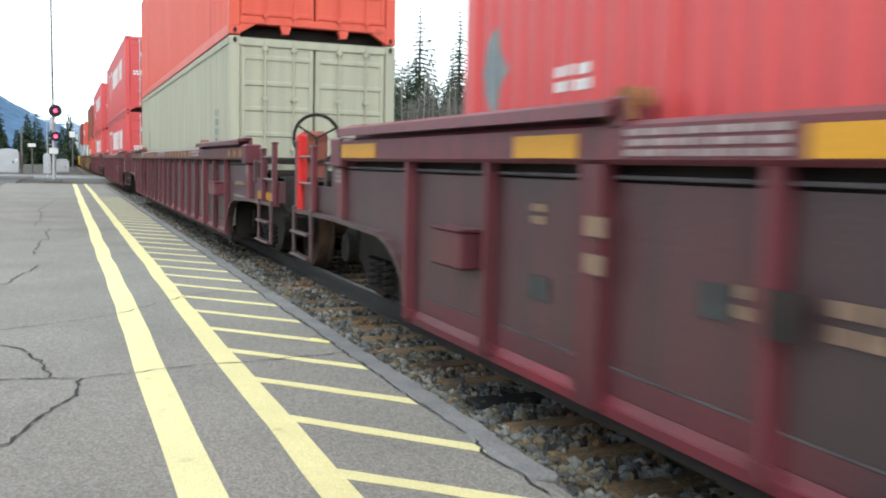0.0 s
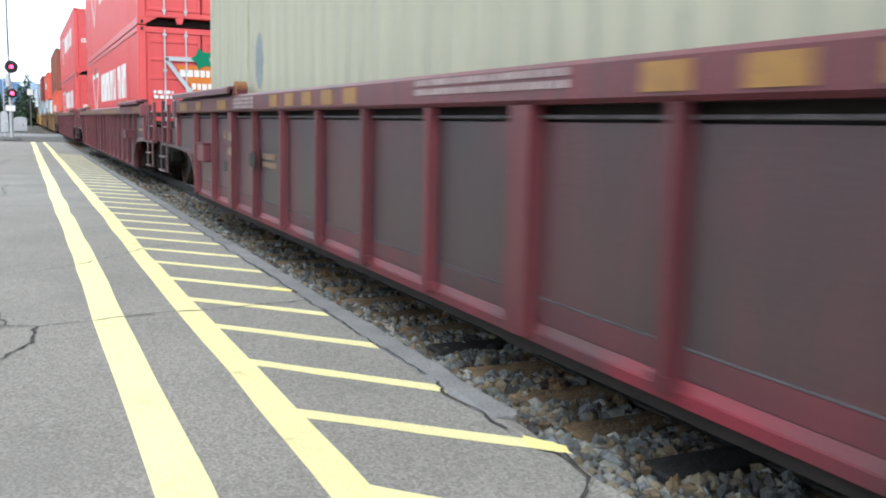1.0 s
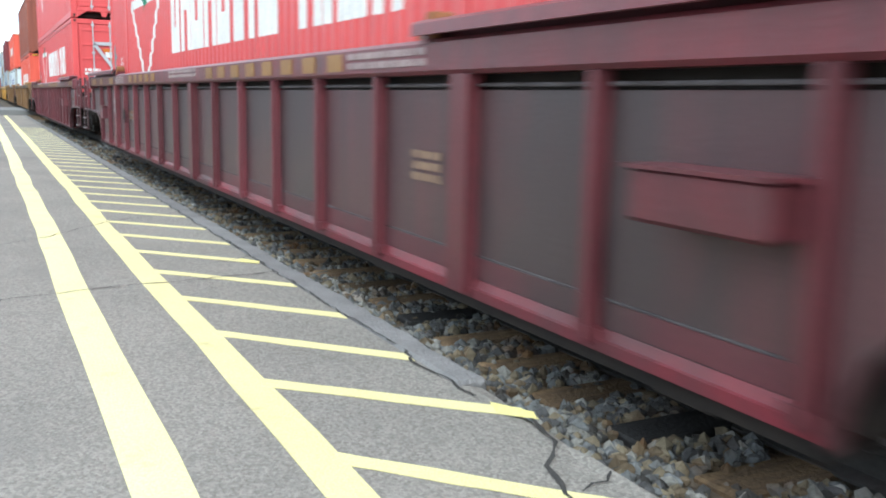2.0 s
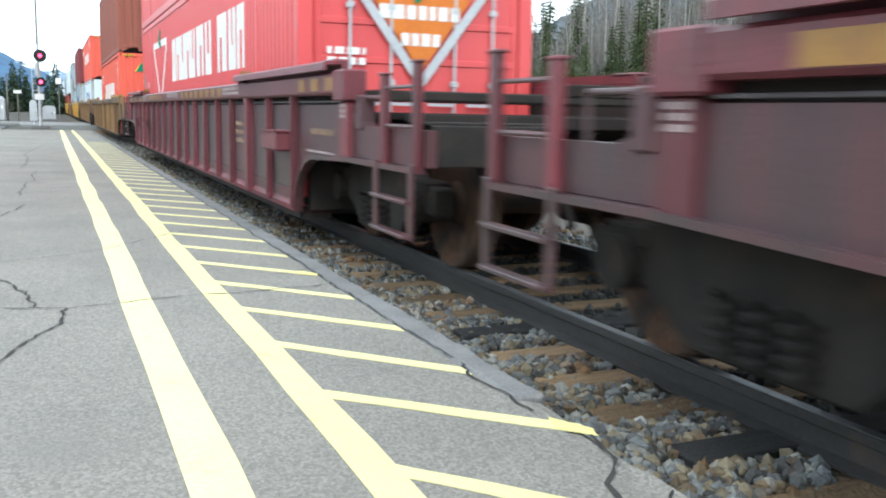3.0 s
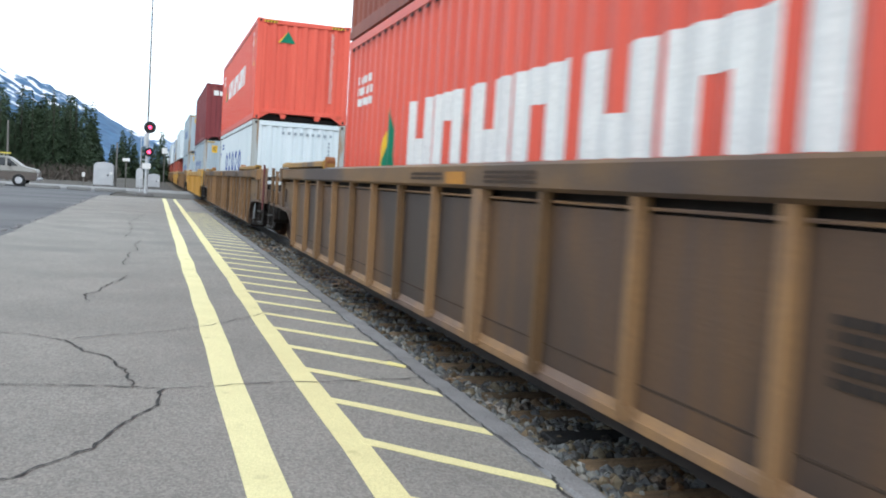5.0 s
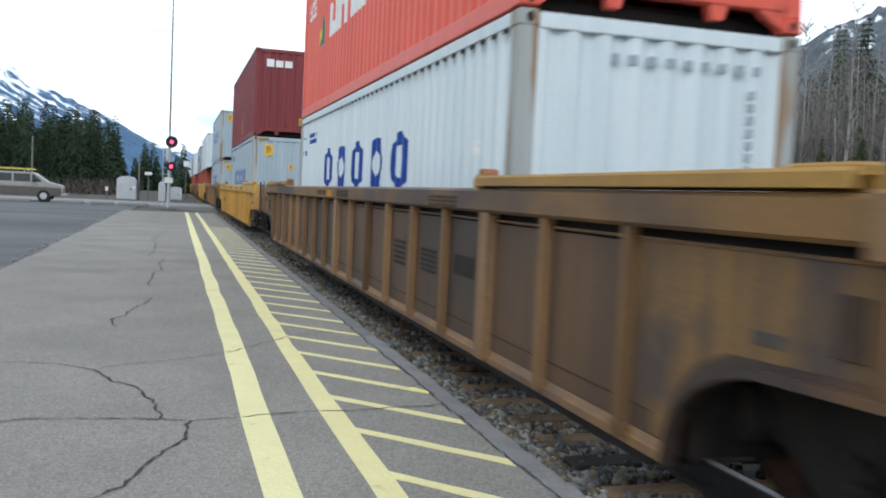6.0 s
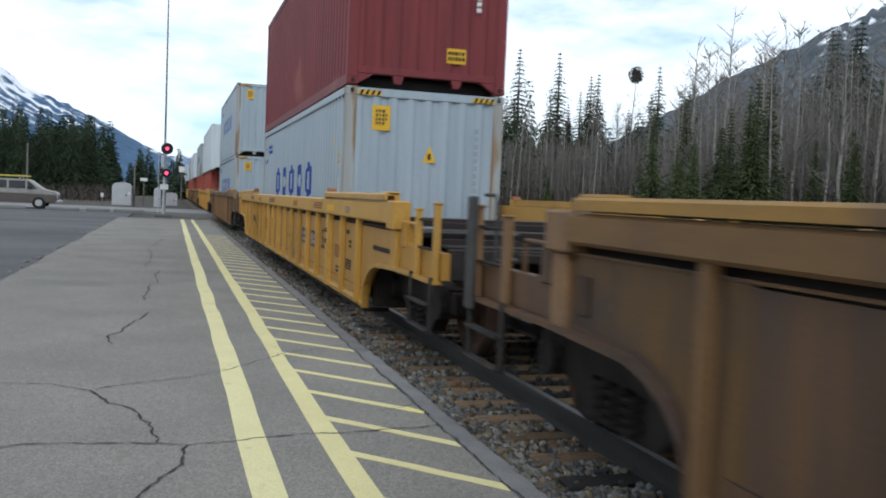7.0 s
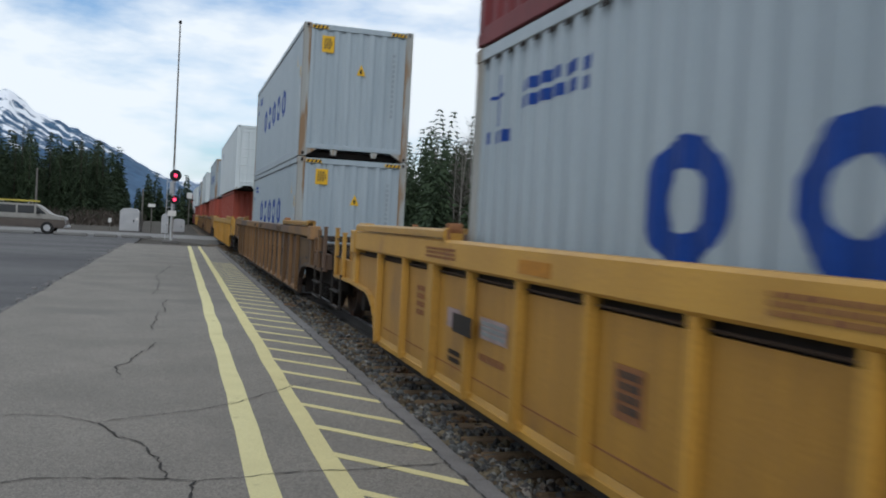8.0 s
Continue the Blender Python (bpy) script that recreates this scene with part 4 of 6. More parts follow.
for s0, s1 in ((6.43, 6.99), (5.34, 5.97)):
    stencil(c, s0, s1, 0.56, 0.81, "grey_dark", solid=True, x=-1.428, label="dark grey notice panel with scrawl")
for s0, s1, rows in ((6.6, 6.9, 2), (5.68, 5.93, 5), (5.38, 5.62, 2)):
    stencil(c, s0, s1, 0.58, 0.77, "dirty_white", rows, x=-1.433)
stencil(c, 8.66, 8.86, 0.54, 0.63, "black", 3, x=-1.428)
stencil(c, 3.98, 4.13, 0.86, 0.92, "black", 2, x=-1.5)
stencil(c, 3.98, 4.13, 0.70, 0.77, "black", 2, x=-1.5)
stencil(c, 3.12, 3.68, 0.54, 0.72, "rust_streak", 7, x=-1.428)
stencil(c, 3.15, 3.34, 0.88, 0.96, "rust_dark", 1, x=-1.428)
stencil(c, 2.65, 2.84, 0.88, 0.96, "rust_dark", 1, x=-1.428)
stencil(c, 2.5, 2.66, 0.72, 0.83, "rust_dark", 2, x=-1.428)
stencil(c, 2.5, 2.84, 0.44, 0.58, "rust_dark", 4, x=-1.428)
stencil(c, 3.2, 3.55, 0.34, 0.44, "rust_dark", 2, x=-1.428)
stencil(c, 0.4, 1.2, 0.78, 0.86, "black", 1, x=-1.428)
fc = bpy.data.curves.new("size_number", 'FONT')
fc.body, fc.size, fc.extrude = "53", 0.42, 0.002
fc.materials.append(M["black"])
txt = new("size_number", fc)
txt.parent = c
txt["label"] = "black stencilled number"
txt.matrix_basis = Matrix(((0, 0, -1, -1.431), (-1, 0, 0, 4.87), (0, 1, 0, 0.585 + DZ), (0, 0, 0, 1)))

# hand brake of the second car and red post of the first
bm = fresh()
sweep(bm, [(-0.95 + 0.26 * math.cos(a), -1.25, 1.42 + DZ + 0.26 * math.sin(a)) for a in (2 * math.pi * i / 28 for i in range(29))], 0.02)
for a in range(3):
    tube(bm, (-0.95, -1.25, 1.42 + DZ), (-0.95 + 0.25 * math.cos(a * 2.09 + 0.5), -1.25, 1.42 + DZ + 0.25 * math.sin(a * 2.09 + 0.5)), 0.012)
part("brake_wheel", bm, "truck", cars[1], "dark steel hand brake wheel")
bm = fresh()
soft_box(bm, -1.1, -0.8, -1.2, -1.0, 0.9 + DZ, 1.5 + DZ, 0.04)
part("brake_housing", bm, "rust", cars[1], "rusty orange brake housing")
bm = fresh()
soft_box(bm, -1.47, -1.38, LENGTH + 1.3, LENGTH + 1.42, 0.64 + DZ, 1.42 + DZ, 0.02)
part("brake_lever", bm, "bright_red", cars[0], "bright red steel post")
bm = fresh()
soft_box(bm, -1.53, -1.49, LENGTH + 1.28, LENGTH + 1.43, 0.6 + DZ, 1.42 + DZ, 0.012)
part("brake_lever", bm, "grey_dark", cars[5], "dark grey steel end post")
bm = fresh()
soft_box(bm, -1.515, -1.477, -1.415, -1.335, 0.52 + DZ, 1.43 + DZ, 0.012)
part("end_post", bm, "faded_red", cars[5], "faded red steel post")
bm = fresh()
arch_pts = [(-1.45, LENGTH + 1.0, 0.95 + DZ), (-1.45, LENGTH + 1.0, 1.38 + DZ), (-1.45, LENGTH + 1.06, 1.43 + DZ), (-1.45, LENGTH + 1.25, 1.43 + DZ)]
sweep(bm, arch_pts, 0.014)
part("grab_iron", bm, "grey_dark", cars[5], "bent dark grab iron")


# ---- containers ----
def wave(length, pitch, depth):
    """Corrugation as (along, in) pairs from 0 to length."""
    n = max(1, round(length / pitch))
    p = length / n
    pts = []
    for i in range(n):
        a = i * p
        pts += [(a, 0.0), (a + p * 0.26, 0.0), (a + p * 0.5, depth), (a + p * 0.76, depth)]
    return pts + [(length, 0.0)]


tall = {}  # height of each container, by name
waves = {}  # corrugation of its sides, by name


def container(length, paint, label, group, wide=2.438, pitch=0.278, depth=0.034, doors=False, frame_paint=None, notch_shading=True, H=2.896):
    w = wide / 2
    frame_paint = frame_paint or paint
    box_thing = thing("container", label, "shipping container", group)
    tall[box_thing.name] = H
    waves[box_thing.name] = wave(length - 0.28, pitch, depth)
    for side in (-1, 1):
        bm = fresh()
        rows = [[bm.verts.new((side * (w - 0.012 - d), 0.14 + s, z)) for z in (0.14, H - 0.1)] for s, d in wave(length - 0.28, pitch, depth)]
        for a, b in zip(rows, rows[1:]):
            bm.faces.new((a[0], b[0], b[1], a[1]))
        part("side_wall", bm, paint, box_thing)
        for nm, z0, z1 in (("bottom_rail", 0.0, 0.16), ("top_rail", H - 0.11, H)):
            bm = fresh()
            soft_box(bm, side * w - (0.06 if side > 0 else 0), side * w + (0.06 if side < 0 else 0), 0.1, length - 0.1, z0, z1, 0.008)
            part(nm, bm, paint, box_thing)
        if length > 15:  # lifting posts where shorter containers end
            for y in (1.94, length - 2.06):
                bm = fresh()
                soft_box(bm, side * (w - 0.004) - (0.05 if side > 0 else 0), side * (w - 0.004) + (0.05 if side < 0 else 0), y, y + 0.12, 0.15, H - 0.1, 0.01)
                part("lifting_post", bm, frame_paint, box_thing)
        if notch_shading:  # black boxes put where the notches under the top rail are shaded
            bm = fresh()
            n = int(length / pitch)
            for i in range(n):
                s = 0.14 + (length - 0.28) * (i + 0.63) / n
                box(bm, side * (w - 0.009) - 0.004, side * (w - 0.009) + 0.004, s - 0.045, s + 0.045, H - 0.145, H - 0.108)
            tagged(part("rail_notch", bm, "black", box_thing, "black boxes for the shade in the top rail's notches"), kind="stuff")
        for y in (0.0, length - 0.16):
            bm = fresh()
            soft_box(bm, side * w - (0.16 if side > 0 else 0), side * w + (0.16 if side < 0 else 0), y, y + 0.16, 0.11, H - 0.11, 0.015)
            part("corner_post", bm, frame_paint, box_thing)
            for z in (0.0, H - 0.118):
                bm = fresh()
                e = 0.004
                soft_box(bm, side * w - (0.165 if side > 0 else e), side * w + (0.165 if side < 0 else e), y - e, y + 0.18, z - (e if z else 0), z + 0.118 + (e if z else 0), 0.012)
                c = part("corner_casting", bm, frame_paint, box_thing)
                bm = fresh()
                yy = y - 0.007 if y == 0 else y + 0.181
                prism(bm, [(side * (w - 0.085) + 0.03 * math.cos(a), z + 0.06 + 0.042 * math.sin(a)) for a in (2 * math.pi * i / 10 for i in range(10))], yy, yy + 0.003, "y")
                part("casting_hole", bm, "black", c)
    bm = fresh()
    box(bm, -w + 0.05, w - 0.05, 0.1, length - 0.1, H - 0.05, H - 0.012)
    part("roof", bm, paint, box_thing)
    bm = fresh()
    box(bm, -w + 0.06, w - 0.06, 0.35, length - 0.35, 0.1, 0.16)
    for i in range(int(length / 0.6)):
        box(bm, -w + 0.06, w - 0.06, 0.3 + i * 0.6, 0.36 + i * 0.6, 0.02, 0.11)
    tagged(part("underframe", bm, "black", box_thing, "dark underframe"), kind="stuff")
    for y, inward in ((0.0, 1), (length, -1)):
        for nm, z0, z1 in (("end_header", H - 0.13, H - 0.01), ("end_sill", 0.17, 0.27)):
            bm = fresh()
            a, b = sorted((y + inward * 0.01, y + inward * 0.14))
            soft_box(bm, -w + 0.16, w - 0.16, a, b, z0, z1, 0.008)
            part(nm, bm, paint, box_thing)
        bm = fresh()  # feet of the recessed sill
        for x in (-0.45, 0.45):
            a, b = sorted((y + inward * 0.02, y + inward * 0.12))
            prism(bm, [(x - 0.09, 0.18), (x + 0.09, 0.18), (x + 0.05, 0.05), (x - 0.05, 0.05)], a, b, "y")
        for s in (-1, 1):
            a, b = sorted((y + inward * 0.02, y + inward * 0.12))
            prism(bm, [(s * (w - 0.16), 0.18), (s * (w - 0.42), 0.18), (s * (w - 0.16), 0.02)], a, b, "y")
        tagged(part("sill_foot", bm, frame_paint, box_thing), kind="stuff")
        if doors and inward == 1:
            for s in (-1, 1):
                bm = fresh()
                x0, x1 = sorted((s * 0.012, s * (w - 0.165)))
                soft_box(bm, x0, x1, 0.035, 0.075, 0.27, H - 0.13, 0.006)
                door = part("door", bm, paint, box_thing)
                bm = fresh()
                for zz in [0.30 + (H - 0.63) * q / 6 for q in range(7)]:  # horizontal ribs
                    soft_box(bm, x0 + 0.03, x1 - 0.03, 0.018, 0.04, zz, zz + 0.07, 0.008)
                for xx in (x0 + 0.02, x1 - 0.08):
                    soft_box(bm, xx, xx + 0.06, 0.016, 0.04, 0.30, H - 0.16, 0.008)
                part("door_rib", bm, paint, door)
                bm = fresh()
                for f in (0.33, 0.72):
                    x = x0 + (x1 - x0) * f
                    tube(bm, (x, 0.0, 0.22), (x, 0.0, H - 0.06), 0.017, seg=8)
                    for z in (0.3, 0.8, 1.25, 2.0, H - 0.16):
                        soft_box(bm, x - 0.04, x + 0.04, -0.018, 0.03, z - 0.03, z + 0.03, 0.006)
                    box(bm, x, x + 0.3 * (-s), -0.028, -0.018, 1.02, 1.05)
                part("locking_bar", bm, frame_paint if paint != "red" else "shed", door, "steel locking bars")
        else:
            bm = fresh()
            rows = [[bm.verts.new((-w + 0.15 + s, y + inward * (0.02 + d), z)) for z in (0.26, H - 0.12)] for s, d in wave(wide - 0.3, 0.26, 0.04)]
            for a, b in zip(rows, rows[1:]):
                bm.faces.new((a[0], b[0], b[1], a[1]))
            part("end_wall", bm, paint, box_thing)
    return box_thing


def cut(pts, c, keep_above):
    """The part of an outline on one side of u = c."""
    out = []
    for (u0, v0), (u1, v1) in zip(pts, pts[1:] + pts[:1]):
        in0, in1 = (u0 >= c) == keep_above, (u1 >= c) == keep_above
        if in0:
            out.append((u0, v0))
        if in0 != in1:
            f = (c - u0) / (u1 - u0)
            out.append((c, v0 + f * (v1 - v0)))
    return out


def side_mark(con, length, wide, outline, material, label="", name="marking", lift=0.0):
    """A shape painted on the wall that faces the platform, following its corrugation. Outline: metres from the leading far end, metres up."""
    bm = fresh()
    steps = waves[con.name]
    x = -wide / 2 + 0.012 - 0.0025 - lift
    for pts in outline:
        pts = [(length - u, v * tall[con.name] / 2.896) for u, v in pts]
        lo, hi = min(u for u, v in pts), max(u for u, v in pts)
        for (s0, d0), (s1, d1) in zip(steps, steps[1:]):
            a, b = s0 + 0.14, s1 + 0.14
            if b <= lo or a >= hi or s1 - s0 < 1e-4:
                continue
            piece = cut(cut(list(pts), a, True), b, False)
            if len(piece) > 2:
                bm.faces.new([bm.verts.new((x + d0 + (d1 - d0) * (u - a) / (b - a), u, v)) for u, v in piece])
    bmesh.ops.remove_doubles(bm, verts=bm.verts[:], dist=0.0008)
    ob = part(name, bm, material, con, label)
    if len(outline) > 3 and not label:
        ob["kind"] = "stuff"
    return ob


def end_mark(con, outline, material, label="", name="marking", lift=0.0):
    """The same on the near end: metres from the platform-side edge, metres up."""
    bm = fresh()
    for pts in outline:
        prism(bm, [(u, v * tall[con.name] / 2.896) for u, v in pts], 0.012 - lift, 0.016 - lift, "y")
    ob = part(name, bm, material, con, label)
    if len(outline) > 3 and not label:
        ob["kind"] = "stuff"
    return ob


def rect(u0, u1, v0, v1):
    return [(u0, v0), (u1, v0), (u1, v1), (u0, v1)]


def ring_shape(u, v, wd, ht, thick):
    """A many-sided upright ring."""
    def oval(i, k):
        a = 2 * math.pi * (i + 0.5) / 14
        return (u + (wd / 2 - k) * math.cos(a), v + (ht / 2 - k * 0.8) * math.sin(a))
    return [[oval(i, 0), oval(i + 1, 0), oval(i + 1, thick), oval(i, thick)] for i in range(14)]


def stroke_block(u, v0, v1, wd, form):
    """A white block with a slot cut into its foot or its head, in the place of a letter."""
    t = 0.36 * wd
    if wd < 0.35:
        return [rect(u, u + wd, v0, v1)]
    bar = (v1 - 0.4 * (v1 - v0), v1) if form else (v0, v0 + 0.4 * (v1 - v0))
    return [rect(u, u + t, v0, v1), rect(u + wd - t, u + wd, v0, v1), rect(u + t, u + wd - t, *bar)]


def bars(u0, u1, v0, v1, rows, seed, gap=0.03, lo=0.05, hi=0.14):
    rnd, out = random.Random(seed), []
    h = (v1 - v0) / rows
    for r in range(rows):
        u = u0
        while u < u1 - 0.02:
            e = min(u1, u + rnd.uniform(lo, hi))
            out.append(rect(u, e, v0 + r * h + h * 0.15, v0 + r * h + h * 0.85))
            u = e + gap
    return out


W53, L53, L40 = 2.59, 16.15, 12.19
ZL = 0.09  # the height at which the lower containers stand
load = []  # (container, car, height)


def put(con, k, level, length, slip=None, like=None):
    h = tall[(like or con).name]
    if slip is None:
        slip = 0.05 if length < 13 else 0.0
    load.append((con, k, level, (LENGTH - length) / 2 + slip, h))


def again(first, k, level, length, slip=None):
    put(copy_thing(first, pose(0, 0, 0)), k, level, length, slip, first)


def shipping_line(con, L=L40, w=2.438):
    """Blue company lettering as plain rings, small signs as bars."""
    s = 2.896 / tall[con.name]
    for i in range(5):
        side_mark(con, L, w, ring_shape(3.46 + 1.26 * i, 1.55 * s, 0.8, 0.69 * s, 0.22), "letter_blue", "bold blue ring in the place of a letter", "lettering")
    side_mark(con, L, w, bars(1.05, 2.3, 2.27, 2.52, 2, 3, 0.05, 0.12, 0.22), "letter_blue", name="lettering")
    side_mark(con, L, w, [rect(0.5, 0.54, 2.2, 2.62), rect(0.3, 0.42, 2.06, 2.16), rect(0.48, 0.62, 2.06, 2.16), rect(0.68, 0.86, 2.06, 2.16), rect(0.38, 0.7, 2.42, 2.45)], "letter_blue", name="lettering")
    end_mark(con, [[(u + 0.8, v) for u, v in p] for p in bars(-0.03, 0.03, 0.95, 2.4, 13, 5, 0.02, 0.06, 0.07)], "faint_mark", name="lettering")


def caution(con, x, z, tri=True):
    end_mark(con, [rect(x, x + 0.27, z, z + 0.36)], "sign_yellow", "yellow warning sticker", "sticker", 0.0)
    end_mark(con, [[(u + x + 0.02, v) for u, v in p] for p in bars(0.03, 0.2, z + 0.07, z + 0.31, 4, 7, 0.02, 0.02, 0.05)], "grey_dark", name="sticker_text", lift=0.005)
    if tri:
        end_mark(con, [[(-0.03, 1.84), (0.17, 1.84), (0.07, 2.09)]], "sign_yellow", "yellow warning triangle", "sticker")
        end_mark(con, [rect(0.045, 0.09, 1.88, 1.97)], "black", name="sticker_text", lift=0.005)


def hazard(con, z=2.78):
    for x0 in (-1.04, 0.72):
        end_mark(con, [rect(x0, x0 + 0.34, z, z + 0.075)], "sign_yellow", "yellow and black hazard strip", "hazard_strip", 0.012)
        end_mark(con, [[(x0 + 0.01 + 0.085 * i, z), (x0 + 0.05 + 0.085 * i, z), (x0 + 0.085 + 0.085 * i, z + 0.075), (x0 + 0.045 + 0.085 * i, z + 0.075)] for i in range(4)], "black", name="hazard_stripe", lift=0.017)


def retail(con, L=L53, w=W53):
    """White block lettering and a triangle with a leaf, as plain shapes."""
    u = 6.02
    for wd, form in ((0.56, 0), (0.58, 1), (0.62, 0), (0.58, 1), (0.56, 0), (0.2, 1), (0.58, 1), (0.6, 0), (0, 0), (0.56, 1), (0.2, 1), (0.56, 0), (0.5, 1)):
        if wd:
            side_mark(con, L, w, stroke_block(u, 1.47, 2.27, wd, form), "letter_white", "white block in the place of a letter", "lettering")
        u += wd + (0.07 if wd else 0.5)
    tri = [((2.6, 2.33), (5.2, 2.33)), ((2.6, 2.33), (3.9, 1.02)), ((5.2, 2.33), (3.9, 1.02))]
    out = []
    for (u0, v0), (u1, v1) in tri:
        d = Vector((u1 - u0, v1 - v0)).normalized() * 0.07
        out.append([(u0 - d.y, v0 + d.x), (u1 - d.y, v1 + d.x), (u1 + d.y, v1 - d.x), (u0 + d.y, v0 - d.x)])
    side_mark(con, L, w, out, "letter_white", "white triangle outline", "emblem")
    side_mark(con, L, w, [[(3.9 + 0.3 * math.cos(a) * (1 if i % 2 else 0.6), 2.42 + 0.3 * math.sin(a) * (1 if i % 2 else 0.6)) for i, a in enumerate(2 * math.pi * j / 10 for j in range(10))]], "green", "green leaf emblem", "emblem", 0.004)
    side_mark(con, L, w, [[(0.2, 1.6), (0.38, 1.86), (0.56, 1.6), (0.38, 1.34)]], "grey_patch", "grey diamond sign", "sign")
    side_mark(con, L, w, bars(1.1, 1.45, 1.42, 1.57, 2, 4), "letter_white", name="lettering")
    out = []
    for (u0, v0), (u1, v1) in (((-0.75, 2.25), (0.75, 2.25)), ((-0.75, 2.25), (0.0, 1.25)), ((0.75, 2.25), (0.0, 1.25))):
        d = Vector((u1 - u0, v1 - v0)).normalized() * 0.045
        out.append([(u0 - d.y, v0 + d.x), (u1 - d.y, v1 + d.x), (u1 + d.y, v1 - d.x), (u0 + d.y, v0 - d.x)])
    end_mark(con, out, "shed", "pale triangle outline", "emblem", 0.03)
    end_mark(con, [[(-0.55, 2.12), (0.55, 2.12), (0.0, 1.36)]], "sign_orange", "orange triangle emblem", "emblem", 0.02)
    end_mark(con, [[(0.24 * math.cos(a) * (1 if i % 2 else 0.62), 2.27 + 0.24 * math.sin(a) * (1 if i % 2 else 0.62)) for i, a in enumerate(2 * math.pi * j / 10 for j in range(10))]], "green", "green leaf emblem", "emblem", 0.036)
    end_mark(con, bars(-0.46, 0.46, 1.86, 2.06, 1, 6, 0.03, 0.07, 0.13) + bars(-0.22, 0.22, 1.6, 1.78, 1, 4, 0.03, 0.07, 0.13), "letter_white", name="lettering", lift=0.025)
    end_mark(con, bars(-1.0, -0.6, 1.4, 1.6, 2, 9), "letter_white", name="lettering", lift=0.02)


def big_word(con, u0, count, v0, v1, L=L40, w=2.438):
    u = u0
    for width, form in ((0.86, 0), (0.8, 1), (0.86, 0), (0.9, 1), (0.86, 0), (0.86, 1), (0.27, 1))[:count]:
        side_mark(con, L, w, stroke_block(u, v0, v1, width, form), "letter_white", "white block in the place of a letter", "lettering")
        u += width + 0.12
    side_mark(con, L, w, [[(u0 - 0.95, v0), (u0 - 0.4, v0), (u0 - 0.68, v1)]], "green", "green triangle emblem", "emblem")
    side_mark(con, L, w, [[(u0 - 1.15, v0), (u0 - 0.95, v0), (u0 - 0.68, v1)]], "sign_yellow", "yellow triangle edge", "emblem")
    side_mark(con, L, w, bars(0.5, 1.3, 2.0, 2.4, 3, 5), "letter_white", name="lettering")
    side_mark(con, L, w, [[(u, v) for u, v in p] for p in bars(L - 1.0, L - 0.78, 1.6, 2.6, 9, 8, 0.03, 0.05, 0.09)], "letter_pink", name="lettering")


def green_triangle(con, x, z):
    end_mark(con, [[(x - 0.2, z), (x + 0.2, z), (x, z + 0.34)]], "green", "green triangle emblem", "emblem")
    end_mark(con, [[(x - 0.26, z), (x - 0.2, z), (x, z + 0.34)]], "sign_yellow", name="emblem")
    end_mark(con, [[(u + 0.76, v) for u, v in p] for p in bars(-0.045, 0.045, 0.6, 2.65, 30, 4, 0.01, 0.03, 0.09)], "letter_pink", name="lettering")


red_label = "bright red ribbed container with white block lettering"
a = container(L53, "red", red_label, "red containers", W53, 0.19, 0.018, doors=True, notch_shading=False)
retail(a)
put(a, 2, 0, L53)
for k, lev in ((0, 0), (3, 0), (0, 1), (2, 1), (3, 1)):
    again(a, k, lev, L53)
a = container(L53, "beige", "grey-beige ribbed container with double doors", "", W53, 0.30, 0.02, doors=True, notch_shading=False)
side_mark(a, L53, W53, [[(2.35, 1.6), (2.58, 1.9), (2.81, 1.6), (2.58, 1.3)]], "grey_patch", "grey diamond sign", "sign")
side_mark(a, L53, W53, bars(14.6, 15.1, 1.3, 1.9, 4, 4), "grey_patch", name="lettering")
put(a, 1, 0, L53, 0.3)
a = container(L53, "orange", "faded red container with ribbed doors", "", W53, 0.19, 0.018, doors=True, notch_shading=False)
put(a, 1, 1, L53, 0.3)
for k, level, high in ((4, 0, 2.896), (5, 1, 2.591)):
    a = container(L40, "orange", "orange-red corrugated container with a green triangle emblem", "orange containers", H=high)
    big_word(a, 3.0, 7, 1.28, 1.9)
    green_triangle(a, -0.42, 2.24)
    side_mark(a, L40, 2.438, [[(11.46, 1.6), (11.74, 1.6), (11.66, 1.86)]], "sign_yellow", "yellow warning triangle", "sticker")
    side_mark(a, L40, 2.438, [rect(11.6, 11.76, 2.16, 2.38)], "sign_yellow", "yellow sticker", "sticker")
    side_mark(a, L40, 2.438, [rect(11.1, 11.3, 2.18, 2.38), rect(11.08, 11.34, 2.5, 2.6)], "letter_white", "white sticker", "sticker")
    hazard(a)
    put(a, k, level, L40)
a = container(L40, "rust", "rust-brown corrugated container with a yellow sticker", "")
end_mark(a, [rect(0.25, 0.55, 0.5, 0.82)], "sign_yellow", "yellow warning sticker", "sticker")
put(a, 4, 1, L40)
a = container(L40, "white", "off-white corrugated container with blue ring lettering, rust-streaked posts", "", frame_paint="pale_rust", H=2.591)
shipping_line(a)
end_mark(a, [[(u, v) for u, v in p] for p in bars(-0.45, 0.95, 2.5, 2.62, 1, 14, 0.08, 0.06, 0.09)], "faint_mark", name="lettering")
side_mark(a, L40, 2.438, [rect(11.2, 11.32, 1.72, 1.86)], "letter_white", "small white sticker", "sticker")
put(a, 5, 0, L40)
